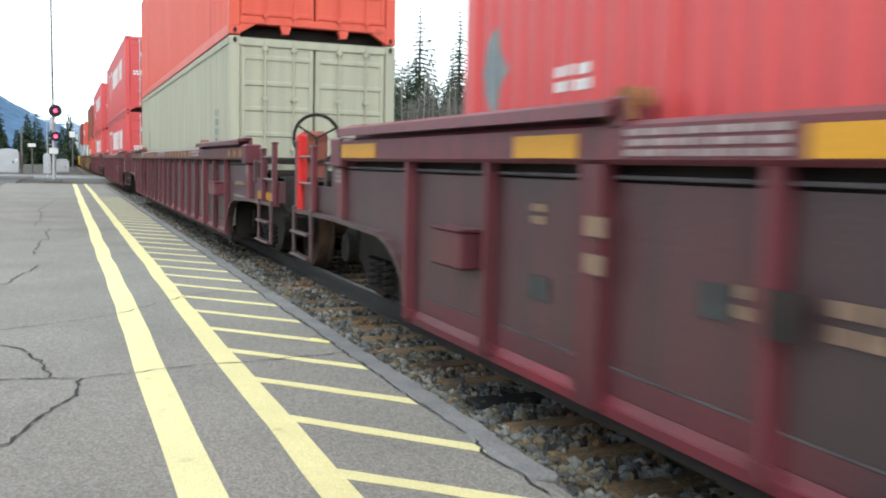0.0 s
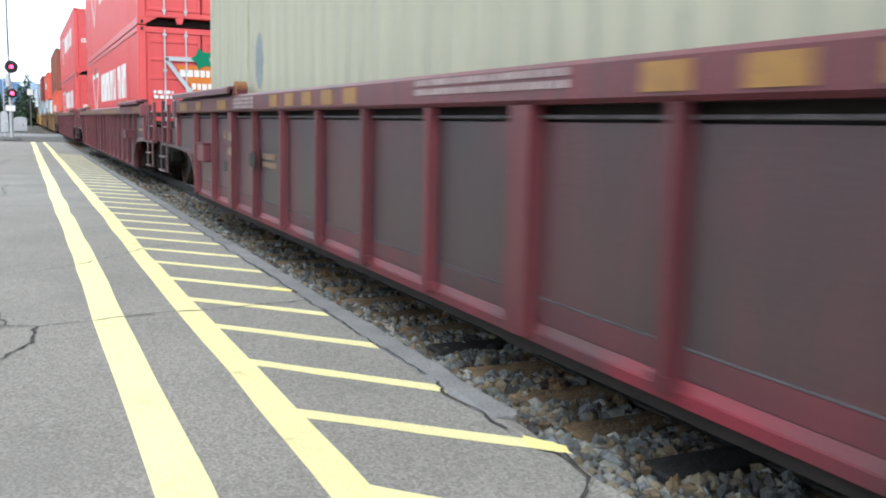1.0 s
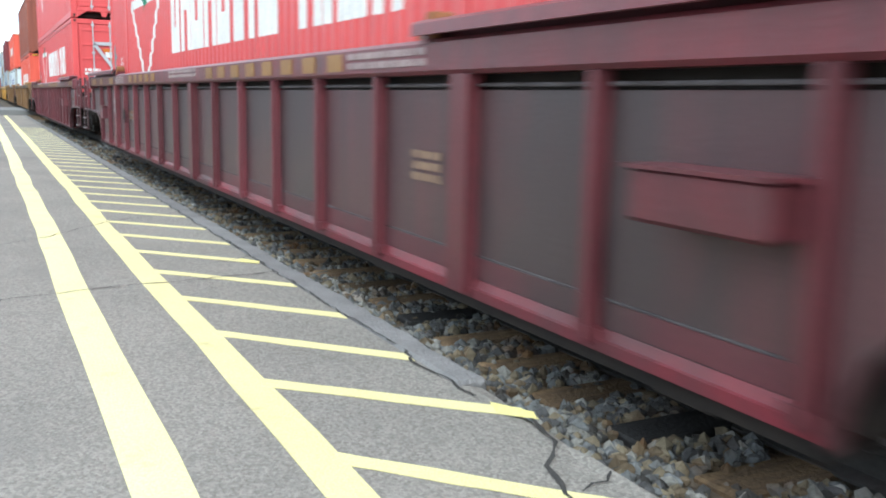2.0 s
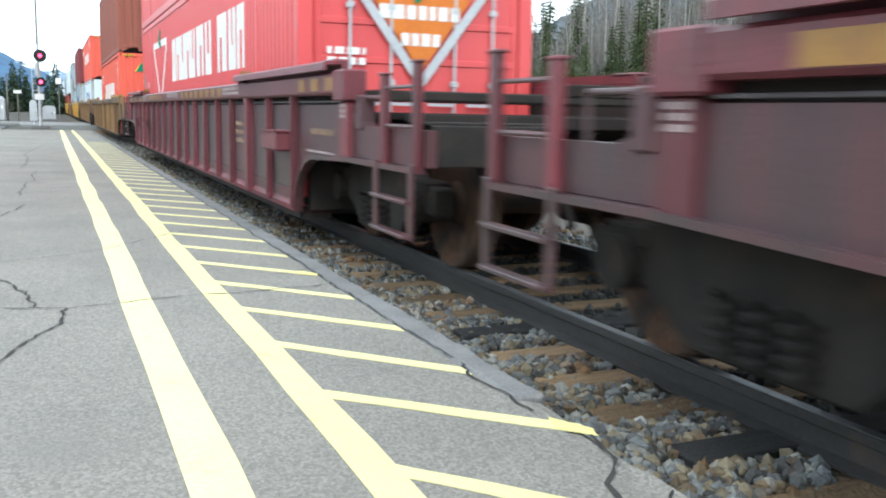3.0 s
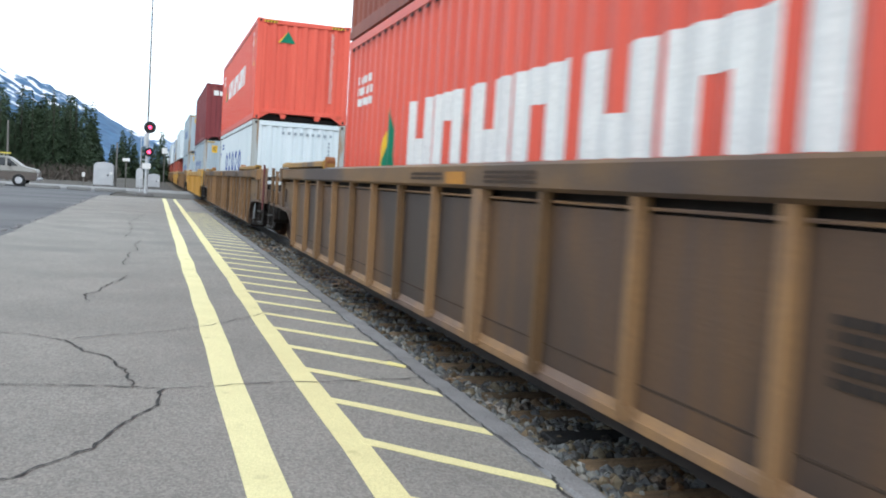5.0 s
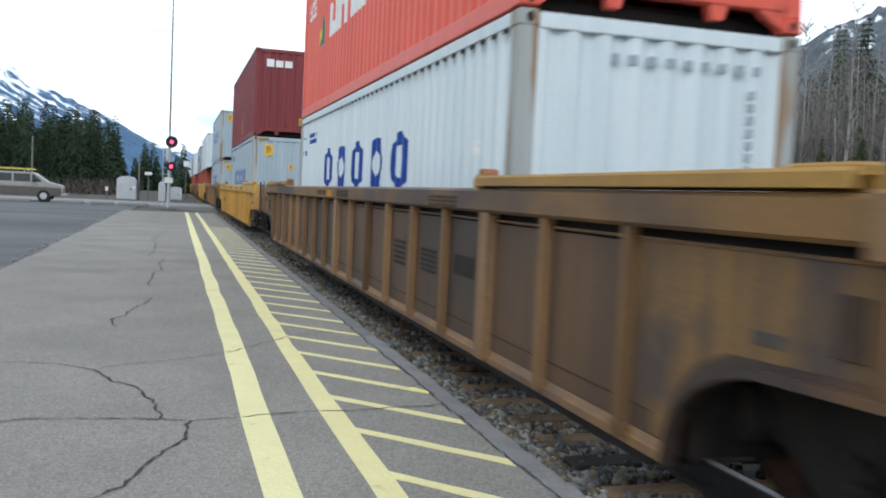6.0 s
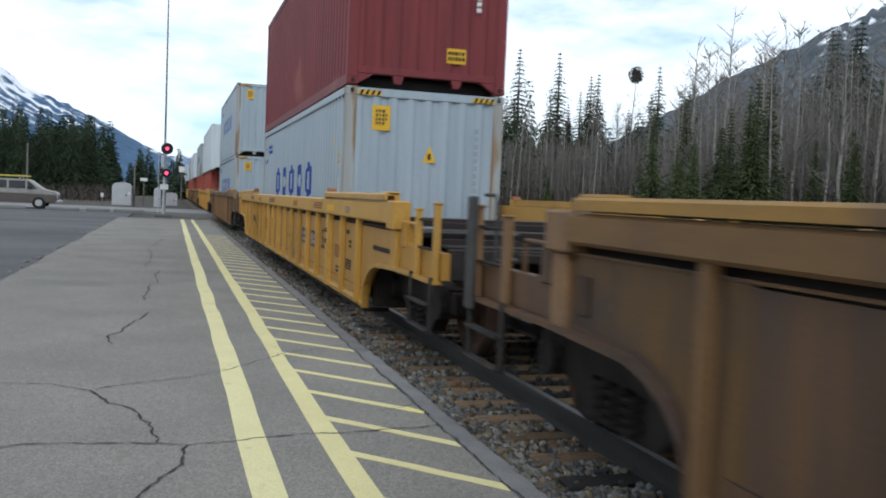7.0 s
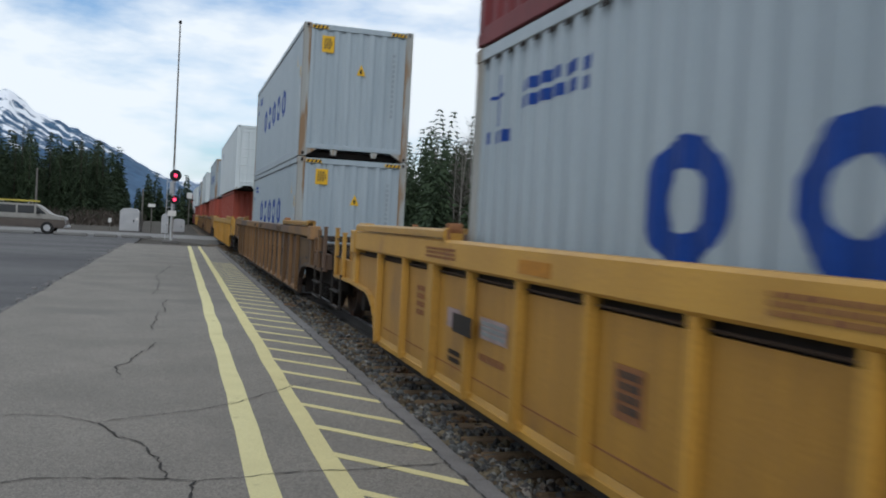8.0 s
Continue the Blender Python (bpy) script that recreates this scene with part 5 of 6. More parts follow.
for spots, high in ((((6, 0, 0.2), (7, 1, 0.3), (9, 1, 0.1), (11, 1, 0.1)), 2.896), (((7, 0, 0.3),), 2.74)):
    a = container(L40, "pale", "pale blue-grey corrugated container with blue ring lettering", "pale containers", frame_paint="pale_rust", H=high)
    shipping_line(a)
    caution(a, -0.82, 2.28)
    hazard(a)
    side_mark(a, L40, 2.438, [[(11.0, 2.07), (11.24, 2.07), (11.14, 2.34)]], "sign_yellow", "yellow warning triangle", "sticker")
    side_mark(a, L40, 2.438, [rect(11.62, 11.78, 1.74, 2.0)], "sign_yellow", "yellow sticker", "sticker")
    side_mark(a, L40, 2.438, [rect(11.64, 11.75, 1.47, 1.57)], "letter_white", "white sticker", "sticker")
    side_mark(a, L40, 2.438, [rect(11.64, 11.75, 1.33, 1.44)], "letter_white", "white sticker", "sticker")
    side_mark(a, L40, 2.438, [rect(11.65, 11.75, 1.78, 1.83), rect(11.65, 11.75, 1.88, 1.92)], "grey_dark", name="sticker_text", lift=0.003)
    put(a, *spots[0][:2], L40, spots[0][2])
    for k, level, slip in spots[1:]:
        again(a, k, level, L40, slip)
a = container(L40, "wine", "wine-red corrugated container with patched panels", "")
end_mark(a, [rect(-0.85, -0.6, 2.3, 2.55), rect(-0.55, -0.3, 2.3, 2.52), rect(-0.25, 0.0, 2.3, 2.52)], "letter_white", "white shape in the place of a letter", "lettering")
end_mark(a, bars(0.72, 0.8, 1.2, 2.5, 14, 3, 0.02, 0.07, 0.08), "letter_white", name="lettering")
end_mark(a, [rect(0.28, 0.58, 0.42, 0.64)], "sign_yellow", "yellow warning sticker", "sticker")
end_mark(a, bars(0.3, 0.56, 0.45, 0.61, 2, 7, 0.015, 0.03, 0.06), "black", name="sticker_text", lift=0.005)
side_mark(a, L40, 2.438, bars(0.5, 0.62, 1.0, 2.4, 6, 2), "letter_white", name="lettering")
put(a, 6, 1, L40, 0.2)
again(a, 14, 1, L40)
a = container(L53, "white", "white smooth-sided steel container with blue marks", "white containers", W53, 0.4, 0.01, doors=True, notch_shading=False)
side_mark(a, L53, W53, bars(1.5, 3.2, 2.0, 2.5, 1, 4, 0.1, 0.25, 0.3), "letter_blue", name="lettering")
put(a, 8, 1, L53)
for k, lev in ((10, 1), (12, 1), (13, 1), (13, 0), (16, 1)):
    again(a, k, lev, L53)
a = container(L40, "brick", "plain brick-red corrugated steel container on a wagon", "brick-red containers", H=2.591)
put(a, 8, 0, L40)
for k, lev in ((9, 0), (10, 0), (11, 0), (12, 0), (14, 0), (15, 0), (15, 1), (16, 0), (17, 0), (17, 1), (18, 0), (18, 1), (19, 0), (19, 1)):
    again(a, k, lev, L40)


# ---- signal, shed, van, posts ----
def signal():
    x, y = -0.15, 47.0
    s = thing("signal_mast", "silver railway signal mast with two lit red lamps", "railway signal", at=pose(x, y, -0.05))
    bm = fresh()
    soft_box(bm, -0.42, 0.42, -0.35, 0.35, 0.0, 0.16, 0.03)
    part("base", bm, "kerb", s, "concrete base")
    bm = fresh()
    tube(bm, (0, 0, 0.1), (0, 0, 3.9), 0.065, 0.06, 12)
    part("mast", bm, "mast", s)
    bm = fresh()
    tube(bm, (0.0, 0.12, 3.6), (-0.02, 0.12, 10.9), 0.05, 0.03, 10)
    part("tall_pole", bm, "post", s, "tall thin grey pole")
    bm = fresh()
    lathe(bm, [(-0.09, 0.0001), (-0.06, 0.07), (0.04, 0.08), (0.09, 0.03)], 12, "z", (-0.02, 0.12, 10.95))
    part("pole_cap", bm, "hood", s)
    for z, r in ((3.37, 0.29), (2.17, 0.22)):
        bm = fresh()
        lathe(bm, [(-0.02, r), (0.02, r)], 28, "y", (0.1, -0.14, z))
        soft_box(bm, 0.0, 0.2, -0.12, 0.1, z - 0.16, z + 0.16, 0.03)
        head = part("signal_head", bm, "hood", s, "round black signal target")
        bm = fresh()
        lathe(bm, [(-0.03, 0.07), (0.0, 0.085)], 20, "y", (0.1, -0.17, z))
        part("lens", bm, "lamp_red", head, "glowing red lens")
        bm = fresh()
        for i in range(9):
            a0, a1 = math.pi * (i / 9), math.pi * ((i + 1) / 9)
            q = [(0.1 + 0.13 * math.cos(t), z + 0.13 * math.sin(t)) for t in (a0, a1)]
            p = [(0.1 + 0.118 * math.cos(t), z + 0.118 * math.sin(t)) for t in (a1, a0)]
            prism(bm, q + p, -0.42, -0.15, "y")
        part("visor", bm, "hood", head)
    bm = fresh()
    soft_box(bm, -0.16, 0.0, -0.12, 0.12, 2.45, 3.05, 0.02)
    part("relay_box", bm, "mast", s)
    bm = fresh()
    soft_box(bm, -0.2, 0.2, -0.08, -0.05, 1.35, 1.62, 0.01)
    part("number_plate", bm, "letter_white", s, "blank white plate")
    bm = fresh()
    for i in range(9):
        tube(bm, (-0.28, 0.1, 0.5 + i * 0.32), (0.1, 0.1, 0.5 + i * 0.32), 0.012)
    for xx in (-0.28, 0.1):
        tube(bm, (xx, 0.1, 0.2), (xx, 0.1, 3.2), 0.015)
    part("ladder", bm, "mast", s)


signal()


def bungalow(x, y, w, d, h, label):
    s = thing("equipment_shed", label, "shed", at=pose(x, y, -0.05))
    bm = fresh()
    prism(bm, [(-w / 2, 0.08), (w / 2, 0.08), (w / 2, h * 0.84), (w * 0.36, h * 0.96), (0, h), (-w * 0.36, h * 0.96), (-w / 2, h * 0.84)], 0, d, "y")
    bmesh.ops.bevel(bm, geom=bm.edges[:], offset=0.015, segments=1, affect='EDGES')
    part("shell", bm, "shed", s)
    bm = fresh()
    box(bm, -w / 2 - 0.05, w / 2 + 0.05, -0.05, d + 0.05, -0.1, 0.08)
    part("footing", bm, "kerb", s)
    bm = fresh()
    soft_box(bm, -w * 0.32, w * 0.32, -0.02, 0.0, 0.15, h * 0.82, 0.006)
    door = part("door", bm, "shed", s)
    bm = fresh()
    box(bm, w * 0.2, w * 0.27, -0.04, -0.02, h * 0.42, h * 0.5)
    part("handle", bm, "hood", door)
    bm = fresh()
    box(bm, w * 0.33, w * 0.46, -0.012, 0.0, h * 0.5, h * 0.6)
    part("notice", bm, "letter_white", s)


bungalow(-3.2, 68.5, 1.3, 1.8, 1.72, "grey sheet-metal equipment shed with a curved roof")
bungalow(0.2, 74.0, 0.9, 1.2, 1.1, "low pale grey equipment cabinet by the crossing")
bungalow(-0.75, 66.8, 0.46, 0.5, 1.45, "narrow white cabinet beside the road")


def pole(x, y, h, r, label, plate=None, mat_name="post"):
    s = thing("post", label, "post", at=pose(x, y, -0.05))
    bm = fresh()
    tube(bm, (0, 0, 0), (0, 0, h), r, r * 0.75, 10)
    part("shaft", bm, mat_name, s)
    if plate:
        bm = fresh()
        soft_box(bm, -plate[0] / 2, plate[0] / 2, -r - 0.03, -r - 0.005, h - plate[1], h, 0.004)
        part("sign_plate", bm, plate[2], s)


pole(-2.45, 71, 3.2, 0.07, "pale timber post by the shed")
pole(-1.75, 70, 2.1, 0.05, "dark post with a small pale sign", (0.5, 0.22, "letter_white"))
pole(-9.6, 70, 4.2, 0.08, "grey timber pole behind the van")
pole(-0.75, 72, 3.0, 0.05, "thin post by the crossing")
pole(1.0, 84, 3.4, 0.05, "thin mast with a round pale sign", (0.45, 0.5, "letter_white"))
pole(-4.6, 70, 0.9, 0.05, "short pale reflective roadside post", (0.2, 0.3, "letter_white"))
for i, (x, w) in enumerate(((-11.5, 1.6), (-8.2, 2.0), (-5.4, 1.7), (-3.6, 1.2), (-2.0, 1.6))):
    bm = fresh()
    soft_box(bm, x - w / 2, x + w / 2, 52.6, 52.85, -0.05, 0.13, 0.03)
    single("kerb_stop", bm, "road", "weathered concrete kerb stop on the parking lot", "kerb stop", "kerb stops")


def van():
    v = thing("van", "old two-tone cream and brown van with yellow load on its roof", "van", at=pose(-8.3, 54.6, -0.05))
    # side outline from tail to nose, along x
    low = [(-2.55, 0.36), (2.42, 0.34), (2.52, 0.5), (2.5, 0.78), (-2.6, 0.8)]
    up = [(-2.6, 0.8), (2.5, 0.78), (2.42, 0.95), (1.72, 1.06), (1.12, 1.52), (0.9, 1.6), (-2.45, 1.62), (-2.58, 1.5)]
    for nm, pts, m in (("lower_body", low, "van_brown"), ("upper_body", up, "van_cream")):
        bm = fresh()
        prism(bm, pts, -0.95, 0.95, "y")
        bmesh.ops.bevel(bm, geom=bm.edges[:], offset=0.04, segments=2, affect='EDGES')
        part(nm, bm, m, v, smooth=False)
    for pts in ([(1.02, 1.08), (1.55, 1.08), (1.12, 1.46), (1.02, 1.5)], [(0.1, 1.08), (0.92, 1.08), (0.92, 1.5), (0.1, 1.5)], [(-1.15, 1.08), (0.0, 1.08), (0.0, 1.5), (-1.15, 1.5)], [(-2.35, 1.08), (-1.25, 1.08), (-1.25, 1.5), (-2.35, 1.5)]):
        bm = fresh()
        prism(bm, pts, -0.962, -0.945, "y")
        part("window", bm, "glass", v)
    for x in (-1.75, 1.6):
        for y in (-0.86, 0.86):
            bm = fresh()
            lathe(bm, [(-0.1, 0.2), (-0.09, 0.33), (0.09, 0.33), (0.1, 0.2)], 24, "y", (x, y, 0.33))
            wheel = part("wheel", bm, "rubber", v)
            bm = fresh()
            lathe(bm, [(-0.112, 0.05), (-0.105, 0.18), (0.105, 0.18), (0.112, 0.05)], 20, "y", (x, y, 0.33))
            part("hub_cap", bm, "shed", wheel)
    bm = fresh()
    for x in (-2.2, -0.9, 0.6):
        box(bm, x - 0.03, x + 0.03, -0.75, 0.75, 1.68, 1.72)
        for y in (-0.75, 0.72):
            box(bm, x - 0.03, x + 0.03, y, y + 0.03, 1.58, 1.72)
    rack = part("roof_rack", bm, "shed", v)
    for y in (-0.7, -0.45, 0.0, 0.4):
        bm = fresh()
        box(bm, -2.6, 1.0, y, y + 0.14, 1.72, 1.80)
        part("plank", bm, "rack", rack, "yellow plank on the roof rack")
    bm = fresh()
    soft_box(bm, 2.4, 2.62, -0.9, 0.9, 0.36, 0.5, 0.03)
    part("bumper", bm, "shed", v)
    bm = fresh()
    soft_box(bm, 2.44, 2.53, -0.85, -0.6, 0.58, 0.74, 0.02)
    part("headlight", bm, "letter_white", v)
    bm = fresh()
    soft_box(bm, 1.05, 1.2, -1.12, -0.97, 1.08, 1.25, 0.02)
    part("mirror", bm, "hood", v)


van()


# ---- woods ----
def conifer(h, seed, paint, dead_low=0.1):
    """A spruce: tapered trunk, whorls of drooping boughs, each of many small needle sprays."""
    rnd = random.Random(seed)
    t = thing("conifer", "tall dark green spruce with drooping boughs" if paint == "needles" else "young green spruce with open boughs", "tree", "spruces")
    bm = fresh()
    tube(bm, (0, 0, -0.3), (0, 0, h * 0.55), h * 0.016, h * 0.009, 7)
    tube(bm, (0, 0, h * 0.55), (0, 0, h), h * 0.009, 0.01, 6)
    part("trunk", bm, "bark", t)
    verts, faces = [], []
    z = h * (dead_low + 0.02)
    spread = h * rnd.uniform(0.21, 0.27)
    while z < h * 0.995:
        f = (h - z) / (h * (1 - dead_low))
        reach = spread * f ** 0.95 * rnd.uniform(0.7, 1.15) + 0.04
        n = rnd.randint(6, 8)
        a0 = rnd.uniform(0, 6.28)
        for i in range(n):
            a = a0 + 6.283 * i / n + rnd.uniform(-0.35, 0.35)
            r = reach * rnd.uniform(0.55, 1.15)
            k = max(2, int(r / 0.2))
            for j in range(k):
                q = (j + 0.5) / k
                c = Vector((math.cos(a) * r * q, math.sin(a) * r * q, z - 0.38 * r * q * q + 0.05 * r))
                for m in range(3):
                    s = (0.3 + 0.7 * f) * (0.17 + 0.13 * (1 - q)) * (0.6 + 0.4 * h / 12) * rnd.uniform(0.7, 1.3)
                    d = Vector((math.cos(a) + rnd.uniform(-0.9, 0.9), math.sin(a) + rnd.uniform(-0.9, 0.9), rnd.uniform(-0.9, 0.1))).normalized()
                    side = d.cross(Vector((rnd.uniform(-1, 1), rnd.uniform(-1, 1), rnd.uniform(-1, 1)))).normalized()
                    b = len(verts)
                    verts += [c - side * s * 0.35, c + side * s * 0.35, c + d * s * 1.5 + side * s * 0.12, c + d * s * 1.7, c + d * s * 1.4 - side * s * 0.15]
                    faces.append((b, b + 1, b + 2, b + 3, b + 4))
        z += h * 0.024 * rnd.uniform(0.8, 1.2)
    me = bpy.data.meshes.new("crown")
    me.from_pydata([v[:] for v in verts], [], faces)
    me.materials.append(M[paint])
    ob = new("crown", me)
    ob.parent = t
    return t


def bare_tree(h, seed, clump=False):
    """A leafless birch: leaning pale trunk, fine limbs and twigs."""
    rnd = random.Random(seed)
    t = thing("bare_tree", "leafless birch with a thin pale grey trunk" if not clump else "thin pale trunk with a dark round twig clump on top", "tree", "" if clump else "birches")
    bm = fresh()
    pts, p = [], Vector((0, 0, -0.3))
    for i in range(8):
        pts.append(p.copy())
        p = p + Vector((rnd.uniform(-0.12, 0.12), rnd.uniform(-0.12, 0.12), (h + 0.3) / 7))
    for i, (a, b) in enumerate(zip(pts, pts[1:])):
        tube(bm, a, b, 0.011 * h * (1 - i / 7.5), 0.011 * h * (1 - (i + 1) / 7.5), 6)
    part("trunk", bm, "birch", t)
    bm = fresh()
    for i in range(52):
        z = rnd.uniform(0.2, 0.98)
        j = min(6, int(z * 7))
        a = pts[j].lerp(pts[j + 1], z * 7 - j)
        ang, ln = rnd.uniform(0, 6.28), h * 0.17 * (1.15 - z) * rnd.uniform(0.6, 1.4) + 0.2
        b = a + Vector((math.cos(ang) * ln, math.sin(ang) * ln, ln * rnd.uniform(0.5, 1.1)))
        tube(bm, a, b, 0.022, 0.008, 4)
        for k in range(4):
            q = a.lerp(b, rnd.uniform(0.3, 1))
            tube(bm, q, q + Vector((rnd.uniform(-1, 1), rnd.uniform(-1, 1), rnd.uniform(0.1, 1))) * ln * 0.4, 0.01, 0.004, 3)
    tagged(part("bare_crown", bm, "twig", t), kind="stuff")
    if clump:
        bm = fresh()
        for i in range(420):
            d = Vector((rnd.gauss(0, 1), rnd.gauss(0, 1), rnd.gauss(0, 1))).normalized()
            c = pts[-1] + Vector((d.x * 0.78, d.y * 0.78, 0.2 + d.z * 0.9)) * rnd.uniform(0.4, 1.0)
            e = Vector((rnd.uniform(-1, 1), rnd.uniform(-1, 1), rnd.uniform(-1, 1))).normalized() * 0.17
            tube(bm, c - e, c + e, 0.035, 0.02, 4)
        part("twig_clump", bm, "brush", t, "dark brown twig clump")
    return t


def ground_z(x):
    for (x0, z0), (x1, z1) in (((8.5, -0.75), (14, -0.8)), ((14, -0.8), (30, 0.2)), ((30, 0.2), (60, 1.2)), ((60, 1.2), (300, 4))):
        if x0 <= x <= x1:
            return z0 + (z1 - z0) * (x - x0) / (x1 - x0)
    return -0.1


rnd = random.Random(77)
spruces = [conifer(h, 100 + i, "needles") for i, h in enumerate((11.0, 13.0, 9.5, 14.5, 8.0))]
young = [conifer(h, 200 + i, "needles_light", 0.02) for i, h in enumerate((6.5, 8.0, 5.0))]
birches = [bare_tree(h, 300 + i) for i, h in enumerate((10.0, 12.0, 8.5, 11.0))]
clump_tree = bare_tree(14.4, 5, True)
clump_tree.matrix_basis = pose(45, 84, 0.4)


def plant(stock, spots):
    first = set()
    for i, (x, y, s) in enumerate(spots):
        k = rnd.randrange(len(stock))
        at = Matrix.Translation((x, y, ground_z(x) - 0.05)) @ pose(0, 0, 0, 0, 0, rnd.uniform(0, 360))
        if k not in first:
            first.add(k)
            stock[k].matrix_basis = at
            stock[k].scale = (s, s, s)
        else:
            o = copy_thing(stock[k], at)
            o.scale = (s, s, s)


# right of the line: a mixed wood edge, bare birches before spruces
def edge(y):
    return 40 + 6 * math.sin(y * 0.11)


plant(birches, [(edge(y) + rnd.uniform(-6, 4), y, rnd.uniform(0.78, 1.16)) for y in [18 + 0.5 * i + rnd.uniform(-0.6, 0.6) for i in range(250)]])
plant(spruces, [(edge(y) + rnd.uniform(3, 16), y, rnd.uniform(0.75, 1.32)) for y in [16 + 1.4 * i + rnd.uniform(-0.8, 0.8) for i in range(88)]]
      + [(45.5, 75.4, 1.45), (46, 82, 1.3), (43, 88, 1.35), (41.5, 95, 1.4), (40, 101, 1.35), (47, 70, 1.3), (45, 52.5, 1.08), (44, 50.0, 0.95), (47, 64.1, 1.05)]
      + [(rnd.uniform(-27, -7.5), rnd.uniform(97, 101), rnd.uniform(0.5, 0.72)) for i in range(46)])


def far_wood(name, label, spots, seed):
    """A dense stand of spruces too far off to tell apart: whorls of drooping needle sprays."""
    rng = random.Random(seed)
    verts, faces = [], []
    for x, y, h in spots:
        base, spread, z = ground_z(x), h * rng.uniform(0.17, 0.24), h * 0.06
        while z < h * 0.99:
            f = 1 - z / h
            n = 3 + int(7 * f)
            a0 = rng.uniform(0, 6.28)
            for i in range(n):
                a = a0 + 6.283 * i / n + rng.uniform(-0.4, 0.4)
                reach = spread * f * rng.uniform(0.6, 1.25) + 0.06
                for q in (0.35, 0.62, 0.88):
                    c = Vector((x + math.cos(a) * reach * q, y + math.sin(a) * reach * q, base + z - 0.4 * reach * q * q))
                    t = (0.24 + 0.26 * f) * rng.uniform(0.7, 1.3)
                    d = Vector((math.cos(a) + rng.uniform(-0.8, 0.8), math.sin(a) + rng.uniform(-0.8, 0.8), rng.uniform(-1.0, 0.1))).normalized()
                    e = d.cross(Vector((rng.uniform(-1, 1), rng.uniform(-1, 1), rng.uniform(-1, 1)))).normalized() * t * 0.36
                    b = len(verts)
                    verts += [(c - e)[:], (c + e)[:], (c + d * t * 1.4 + e * 0.4)[:], (c + d * t * 1.7)[:]]
                    faces.append((b, b + 1, b + 2, b + 3))
            z += h * 0.034 * rng.uniform(0.8, 1.2)
    me = bpy.data.meshes.new(name)
    me.from_pydata(verts, [], faces)
    me.materials.append(M["needles"])
    tagged(new(name, me), label, "woods", kind="stuff")


far_wood("far_woods", "dense dark spruce wood beyond the road", [(rnd.uniform(-66, -7), rnd.uniform(103, 122), rnd.uniform(6.5, 10.2)) for i in range(330)], 21)
far_wood("far_woods", "low dark spruces far along the line", [(-32 + 0.9 * i + rnd.uniform(-1, 1), 165 + rnd.uniform(-10, 10), rnd.uniform(5, 9)) for i in range(38)], 22)
far_wood("far_woods", "dark spruces along the line in the distance", [(edge(y) - 6 + rnd.uniform(-3, 8), y, rnd.uniform(9, 15)) for y in [92 + 0.62 * i for i in range(210)]], 24)
# stays out of view; added to block low sky light from the wagon sides
far_wood("far_woods", "unseen spruce wood added to dim the train's reflections", [(rnd.uniform(-62, -42), rnd.uniform(-45, 92), rnd.uniform(8, 14)) for i in range(220)], 25)
far_wood("far_woods", "deep spruce wood behind the birches", [(edge(y) + rnd.uniform(5, 17), y, rnd.uniform(7, 12.5)) for y in [16 + 1.3 * i for i in range(92)]], 23)
plant(young, [(edge(y) - rnd.uniform(2, 8), y, rnd.uniform(0.7, 1.2)) for y in [20 + 1.0 * i + rnd.uniform(-0.6, 0.6) for i in range(36)]]
      + [(edge(y) - rnd.uniform(0, 6), y, rnd.uniform(0.5, 1.0)) for y in [55 + 3.2 * i for i in range(26)]])


def thicket(name, spots, h, label, seed, paint="brush"):
    """Brushwood: a mass of thin upright stems and twigs."""
    rng = random.Random(seed)
    verts, faces = [], []
    for x, y in spots:
        for s in range(rng.randint(5, 9)):
            p = Vector((x + rng.gauss(0, 0.5), y + rng.gauss(0, 0.5), ground_z(x) - 0.1))
            for j in range(4):
                q = p + Vector((rng.gauss(0, 0.22), rng.gauss(0, 0.22), h / 4 * rng.uniform(0.5, 1.2)))
                w = 0.042 - 0.008 * j
                b = len(verts)
                verts += [(p.x - w, p.y, p.z), (p.x + w, p.y, p.z), (q.x + w, q.y, q.z), (q.x - w, q.y, q.z)]
                faces.append((b, b + 1, b + 2, b + 3))
                p = q
    me = bpy.data.meshes.new(name)
    me.from_pydata(verts, [], faces)
    me.materials.append(M[paint])
    tagged(new(name, me), label, "undergrowth", kind="stuff")


rnd = random.Random(31)
thicket("brushwood", [(edge(y) + rnd.uniform(-7, 10), y) for y in [rnd.uniform(16, 140) for i in range(900)]], 3.2, "brown leafless brushwood along the wood's edge", 6)
thicket("saplings", [(edge(y) + rnd.uniform(-3, 14), y) for y in [rnd.uniform(16, 140) for i in range(1500)]], 8.0, "grey leafless saplings filling the wood", 9, "twig")
thicket("brushwood", [(rnd.uniform(-60, -4), rnd.uniform(88, 104)) for i in range(420)], 1.7, "brown leafless brushwood behind the road", 7)


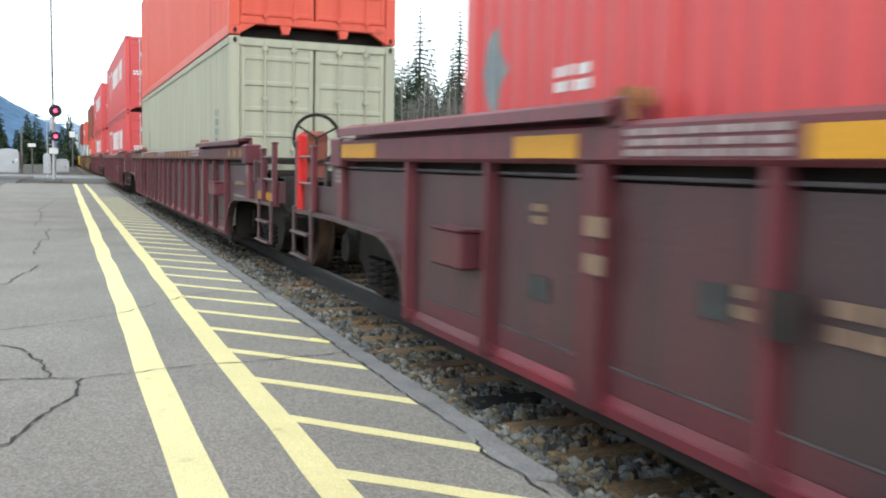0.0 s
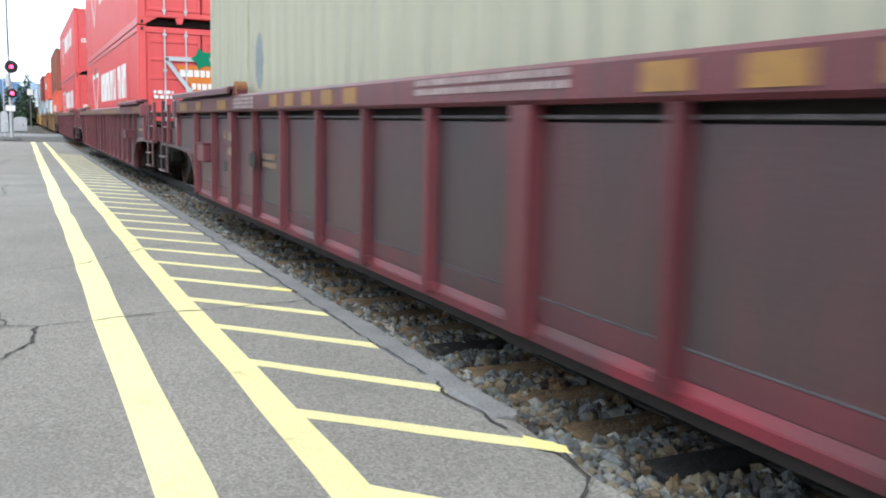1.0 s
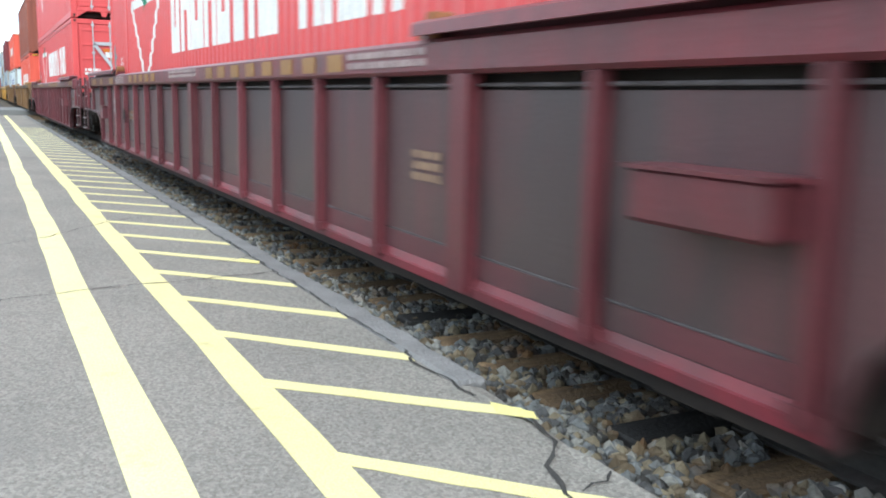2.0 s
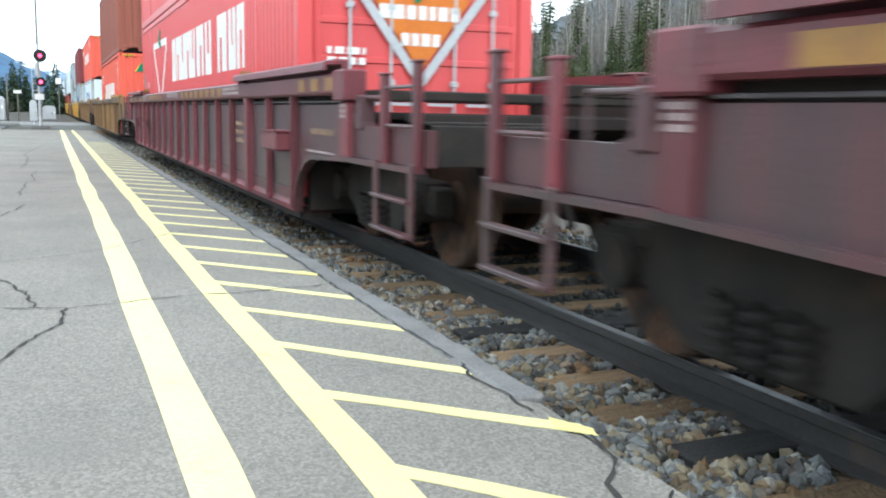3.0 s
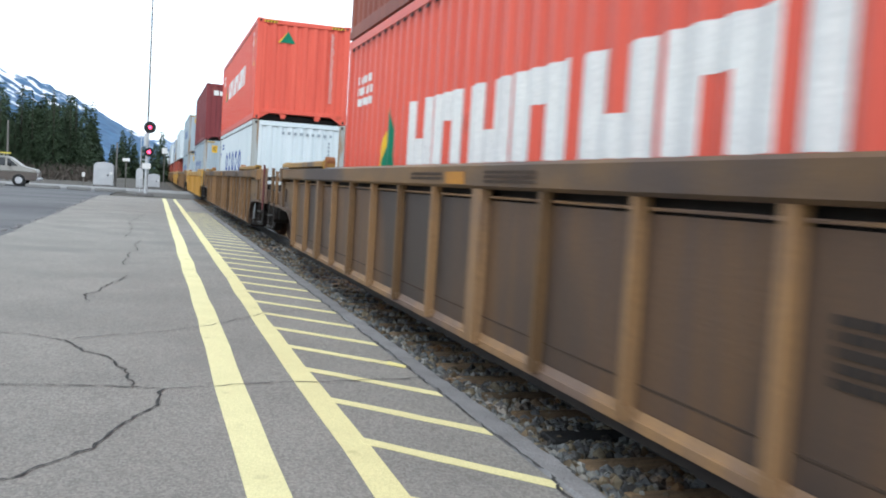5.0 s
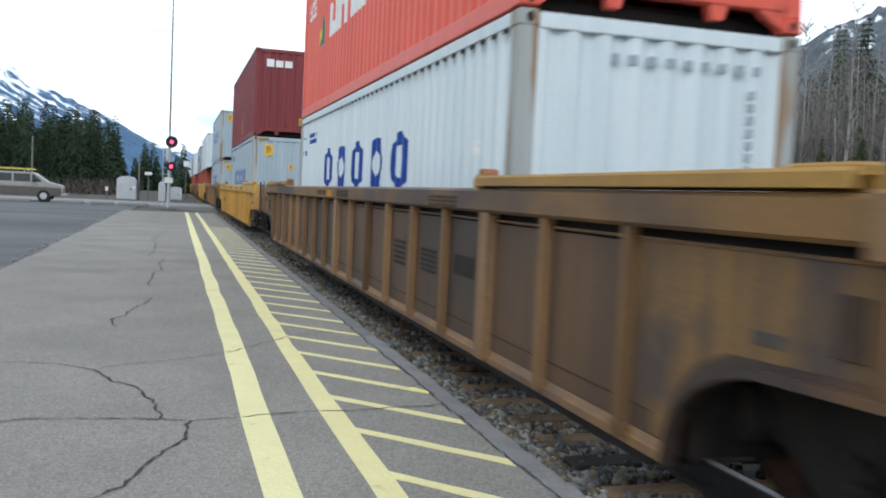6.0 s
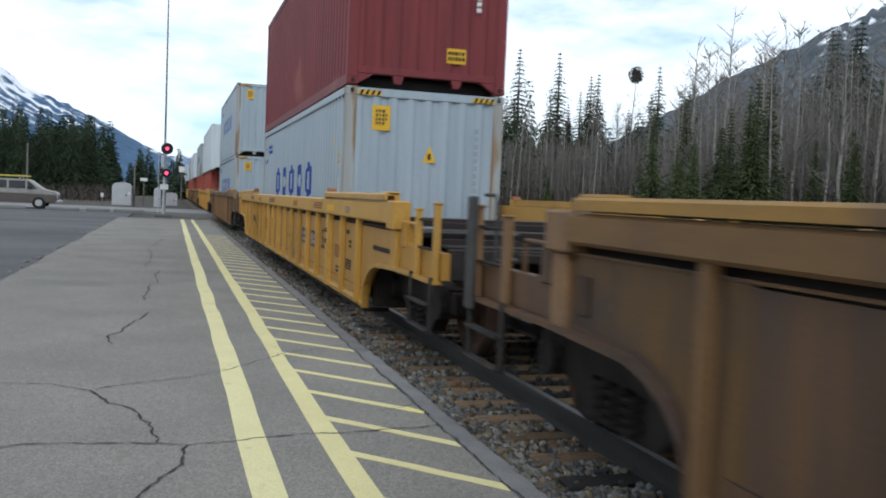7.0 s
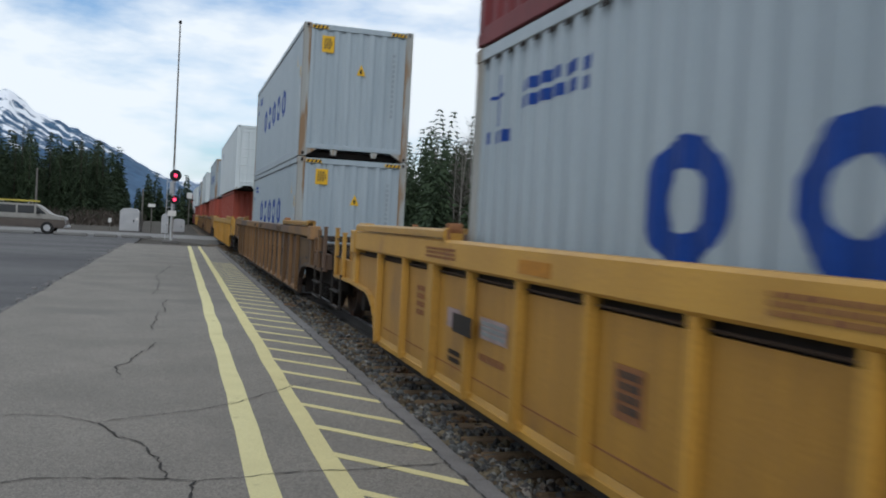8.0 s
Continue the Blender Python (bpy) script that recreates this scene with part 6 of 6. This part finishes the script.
# ---- mountains ----
def mountain(name, label, dist, skyline, low, high, snow_from, snow_to, seed, tone, tone2, depth=0.28, lean=-32):
    """A range seen along the horizon: azimuth and height of its skyline in degrees, falling towards the viewer in ribs and gullies."""
    az = np.linspace(low, high, 170)
    el = np.interp(az, [p[0] for p in skyline], [p[1] for p in skyline])
    bm = fresh()
    rows = []
    for j in range(34):
        f = j / 33
        row = []
        for a, e in zip(az, el):
            d = dist * (1 - depth * f)
            crest = dist * math.tan(radians(e))
            rib = noise.fractal(Vector((a * 0.55 + seed, f * 2.2, seed)), 0.8, 2.1, 6)
            fine = noise.fractal(Vector((a * 2.1 + seed, f * 5.0, 3 + seed)), 0.7, 2.2, 5)
            z = crest * (1 - f) ** 1.15 + crest * (0.10 * rib * math.sin(math.pi * min(1, f * 1.1 + 0.04)) + 0.028 * fine)
            dd = d + dist * 0.02 * rib
            row.append(bm.verts.new((dd * math.sin(radians(a)), dd * math.cos(radians(a)), z - 12 * f)))
        rows.append(row)
    for a, b in zip(rows, rows[1:]):
        for i in range(len(az) - 1):
            bm.faces.new((a[i], a[i + 1], b[i + 1], b[i]))
    m = bpy.data.materials.new(name + "_surface")
    m.use_nodes = True
    n, l = m.node_tree.nodes, m.node_tree.links
    p = n["Principled BSDF"]
    p.inputs["Roughness"].default_value = 0.95
    geo = n.new("ShaderNodeNewGeometry")
    sep = n.new("ShaderNodeSeparateXYZ")
    nz = n.new("ShaderNodeTexNoise")
    nz.inputs["Scale"].default_value, nz.inputs["Detail"].default_value = 75.0 / dist, 12
    mp2 = n.new("ShaderNodeMapping")
    mp1 = n.new("ShaderNodeMapping")
    mp1.inputs["Rotation"].default_value = (0, radians(lean), 0)
    mp2.inputs["Scale"].default_value = (0.55, 0.6, 2.6)
    l.new(geo.outputs["Position"], mp1.inputs["Vector"])
    l.new(mp1.outputs["Vector"], mp2.inputs["Vector"])
    l.new(mp2.outputs["Vector"], nz.inputs["Vector"])
    l.new(geo.outputs["Position"], sep.inputs["Vector"])
    hgt = n.new("ShaderNodeMapRange")
    hgt.inputs["From Min"].default_value, hgt.inputs["From Max"].default_value = snow_from, snow_to
    hgt.inputs["To Min"].default_value, hgt.inputs["To Max"].default_value = -0.22, 0.09
    hgt.clamp = False
    l.new(sep.outputs["Z"], hgt.inputs["Value"])
    add = n.new("ShaderNodeMath")
    l.new(nz.outputs["Fac"], add.inputs[0])
    l.new(hgt.outputs["Result"], add.inputs[1])
    st = n.new("ShaderNodeMapRange")
    st.inputs["From Min"].default_value, st.inputs["From Max"].default_value = 0.5, 0.6
    l.new(add.outputs["Value"], st.inputs["Value"])
    woods = n.new("ShaderNodeTexNoise")
    woods.inputs["Scale"].default_value, woods.inputs["Detail"].default_value = 90.0 / dist, 8
    l.new(geo.outputs["Position"], woods.inputs["Vector"])
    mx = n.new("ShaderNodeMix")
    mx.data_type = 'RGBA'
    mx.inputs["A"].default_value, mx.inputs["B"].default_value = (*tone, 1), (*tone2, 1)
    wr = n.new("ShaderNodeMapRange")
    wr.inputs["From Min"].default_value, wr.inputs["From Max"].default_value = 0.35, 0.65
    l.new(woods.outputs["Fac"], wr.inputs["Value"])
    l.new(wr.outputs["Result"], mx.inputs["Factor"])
    m2 = n.new("ShaderNodeMix")
    m2.data_type = 'RGBA'
    m2.inputs["B"].default_value = (0.78, 0.80, 0.85, 1)
    l.new(mx.outputs["Result"], m2.inputs["A"])
    l.new(st.outputs["Result"], m2.inputs["Factor"])
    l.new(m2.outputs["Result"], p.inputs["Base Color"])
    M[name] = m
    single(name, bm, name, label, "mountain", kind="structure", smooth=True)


# distance haze is put into the tones of the two far ranges: bluer, paler
mountain("mountain_peak", "distant snow-streaked mountain with a wooded foot, tinted blue for haze", 3600, [(-40, 4.0), (-26, 6.5), (-16, 7.2), (-11.5, 6.0), (-9.6, 6.6), (-8.3, 5.5), (-6.2, 4.7), (-3.9, 3.75), (-2.0, 2.7), (0.2, 1.7), (2.2, 0.7), (4, 0.1)], -40, 4, 60, 330, 2.0, (0.046, 0.108, 0.20), (0.030, 0.070, 0.14))
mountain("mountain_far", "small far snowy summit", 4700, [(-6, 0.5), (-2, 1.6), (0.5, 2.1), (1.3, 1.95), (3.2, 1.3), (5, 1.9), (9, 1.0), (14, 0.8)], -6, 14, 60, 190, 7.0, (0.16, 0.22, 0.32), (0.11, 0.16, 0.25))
mountain("mountain_slope", "grey wooded mountainside with patches of snow", 1500, [(8, 0.2), (18, 1.0), (25, 3.0), (30.1, 5.9), (33.9, 8.2), (37.9, 10.15), (41.8, 12.0), (50, 14.5), (64, 13)], 8, 64, 130, 420, 11.0, (0.095, 0.11, 0.13), (0.045, 0.055, 0.062), 0.35, 40)


# ---- what moves ----
def motions():
    times = [float(i) for i in range(9)]
    for k, car in cars.items():
        walk(car, [(t, pose(TRACK, near_end(k, t), RAIL_TOP)) for t in times])
    under = {k: h for con, k, level, off, h in load if level == 0}
    for con, k, level, off, h in load:
        z = ZL if level == 0 else ZL + under[k] + 0.025
        walk(con, [(t, pose(TRACK, near_end(k, t) + off, z)) for t in times])
    turn = math.degrees(SPEED / 0.485)
    steps = [i / FPS for i in range(241)]
    for k in range(9):
        for truck in [o for o in cars[k].children if o.name.startswith("truck")]:
            for ws in [o for o in truck.children if o.name.startswith("wheelset")]:
                y = ws.matrix_basis.translation.y
                walk(ws, [(t, pose(0, y, 0.485, turn * t)) for t in steps])


motions()
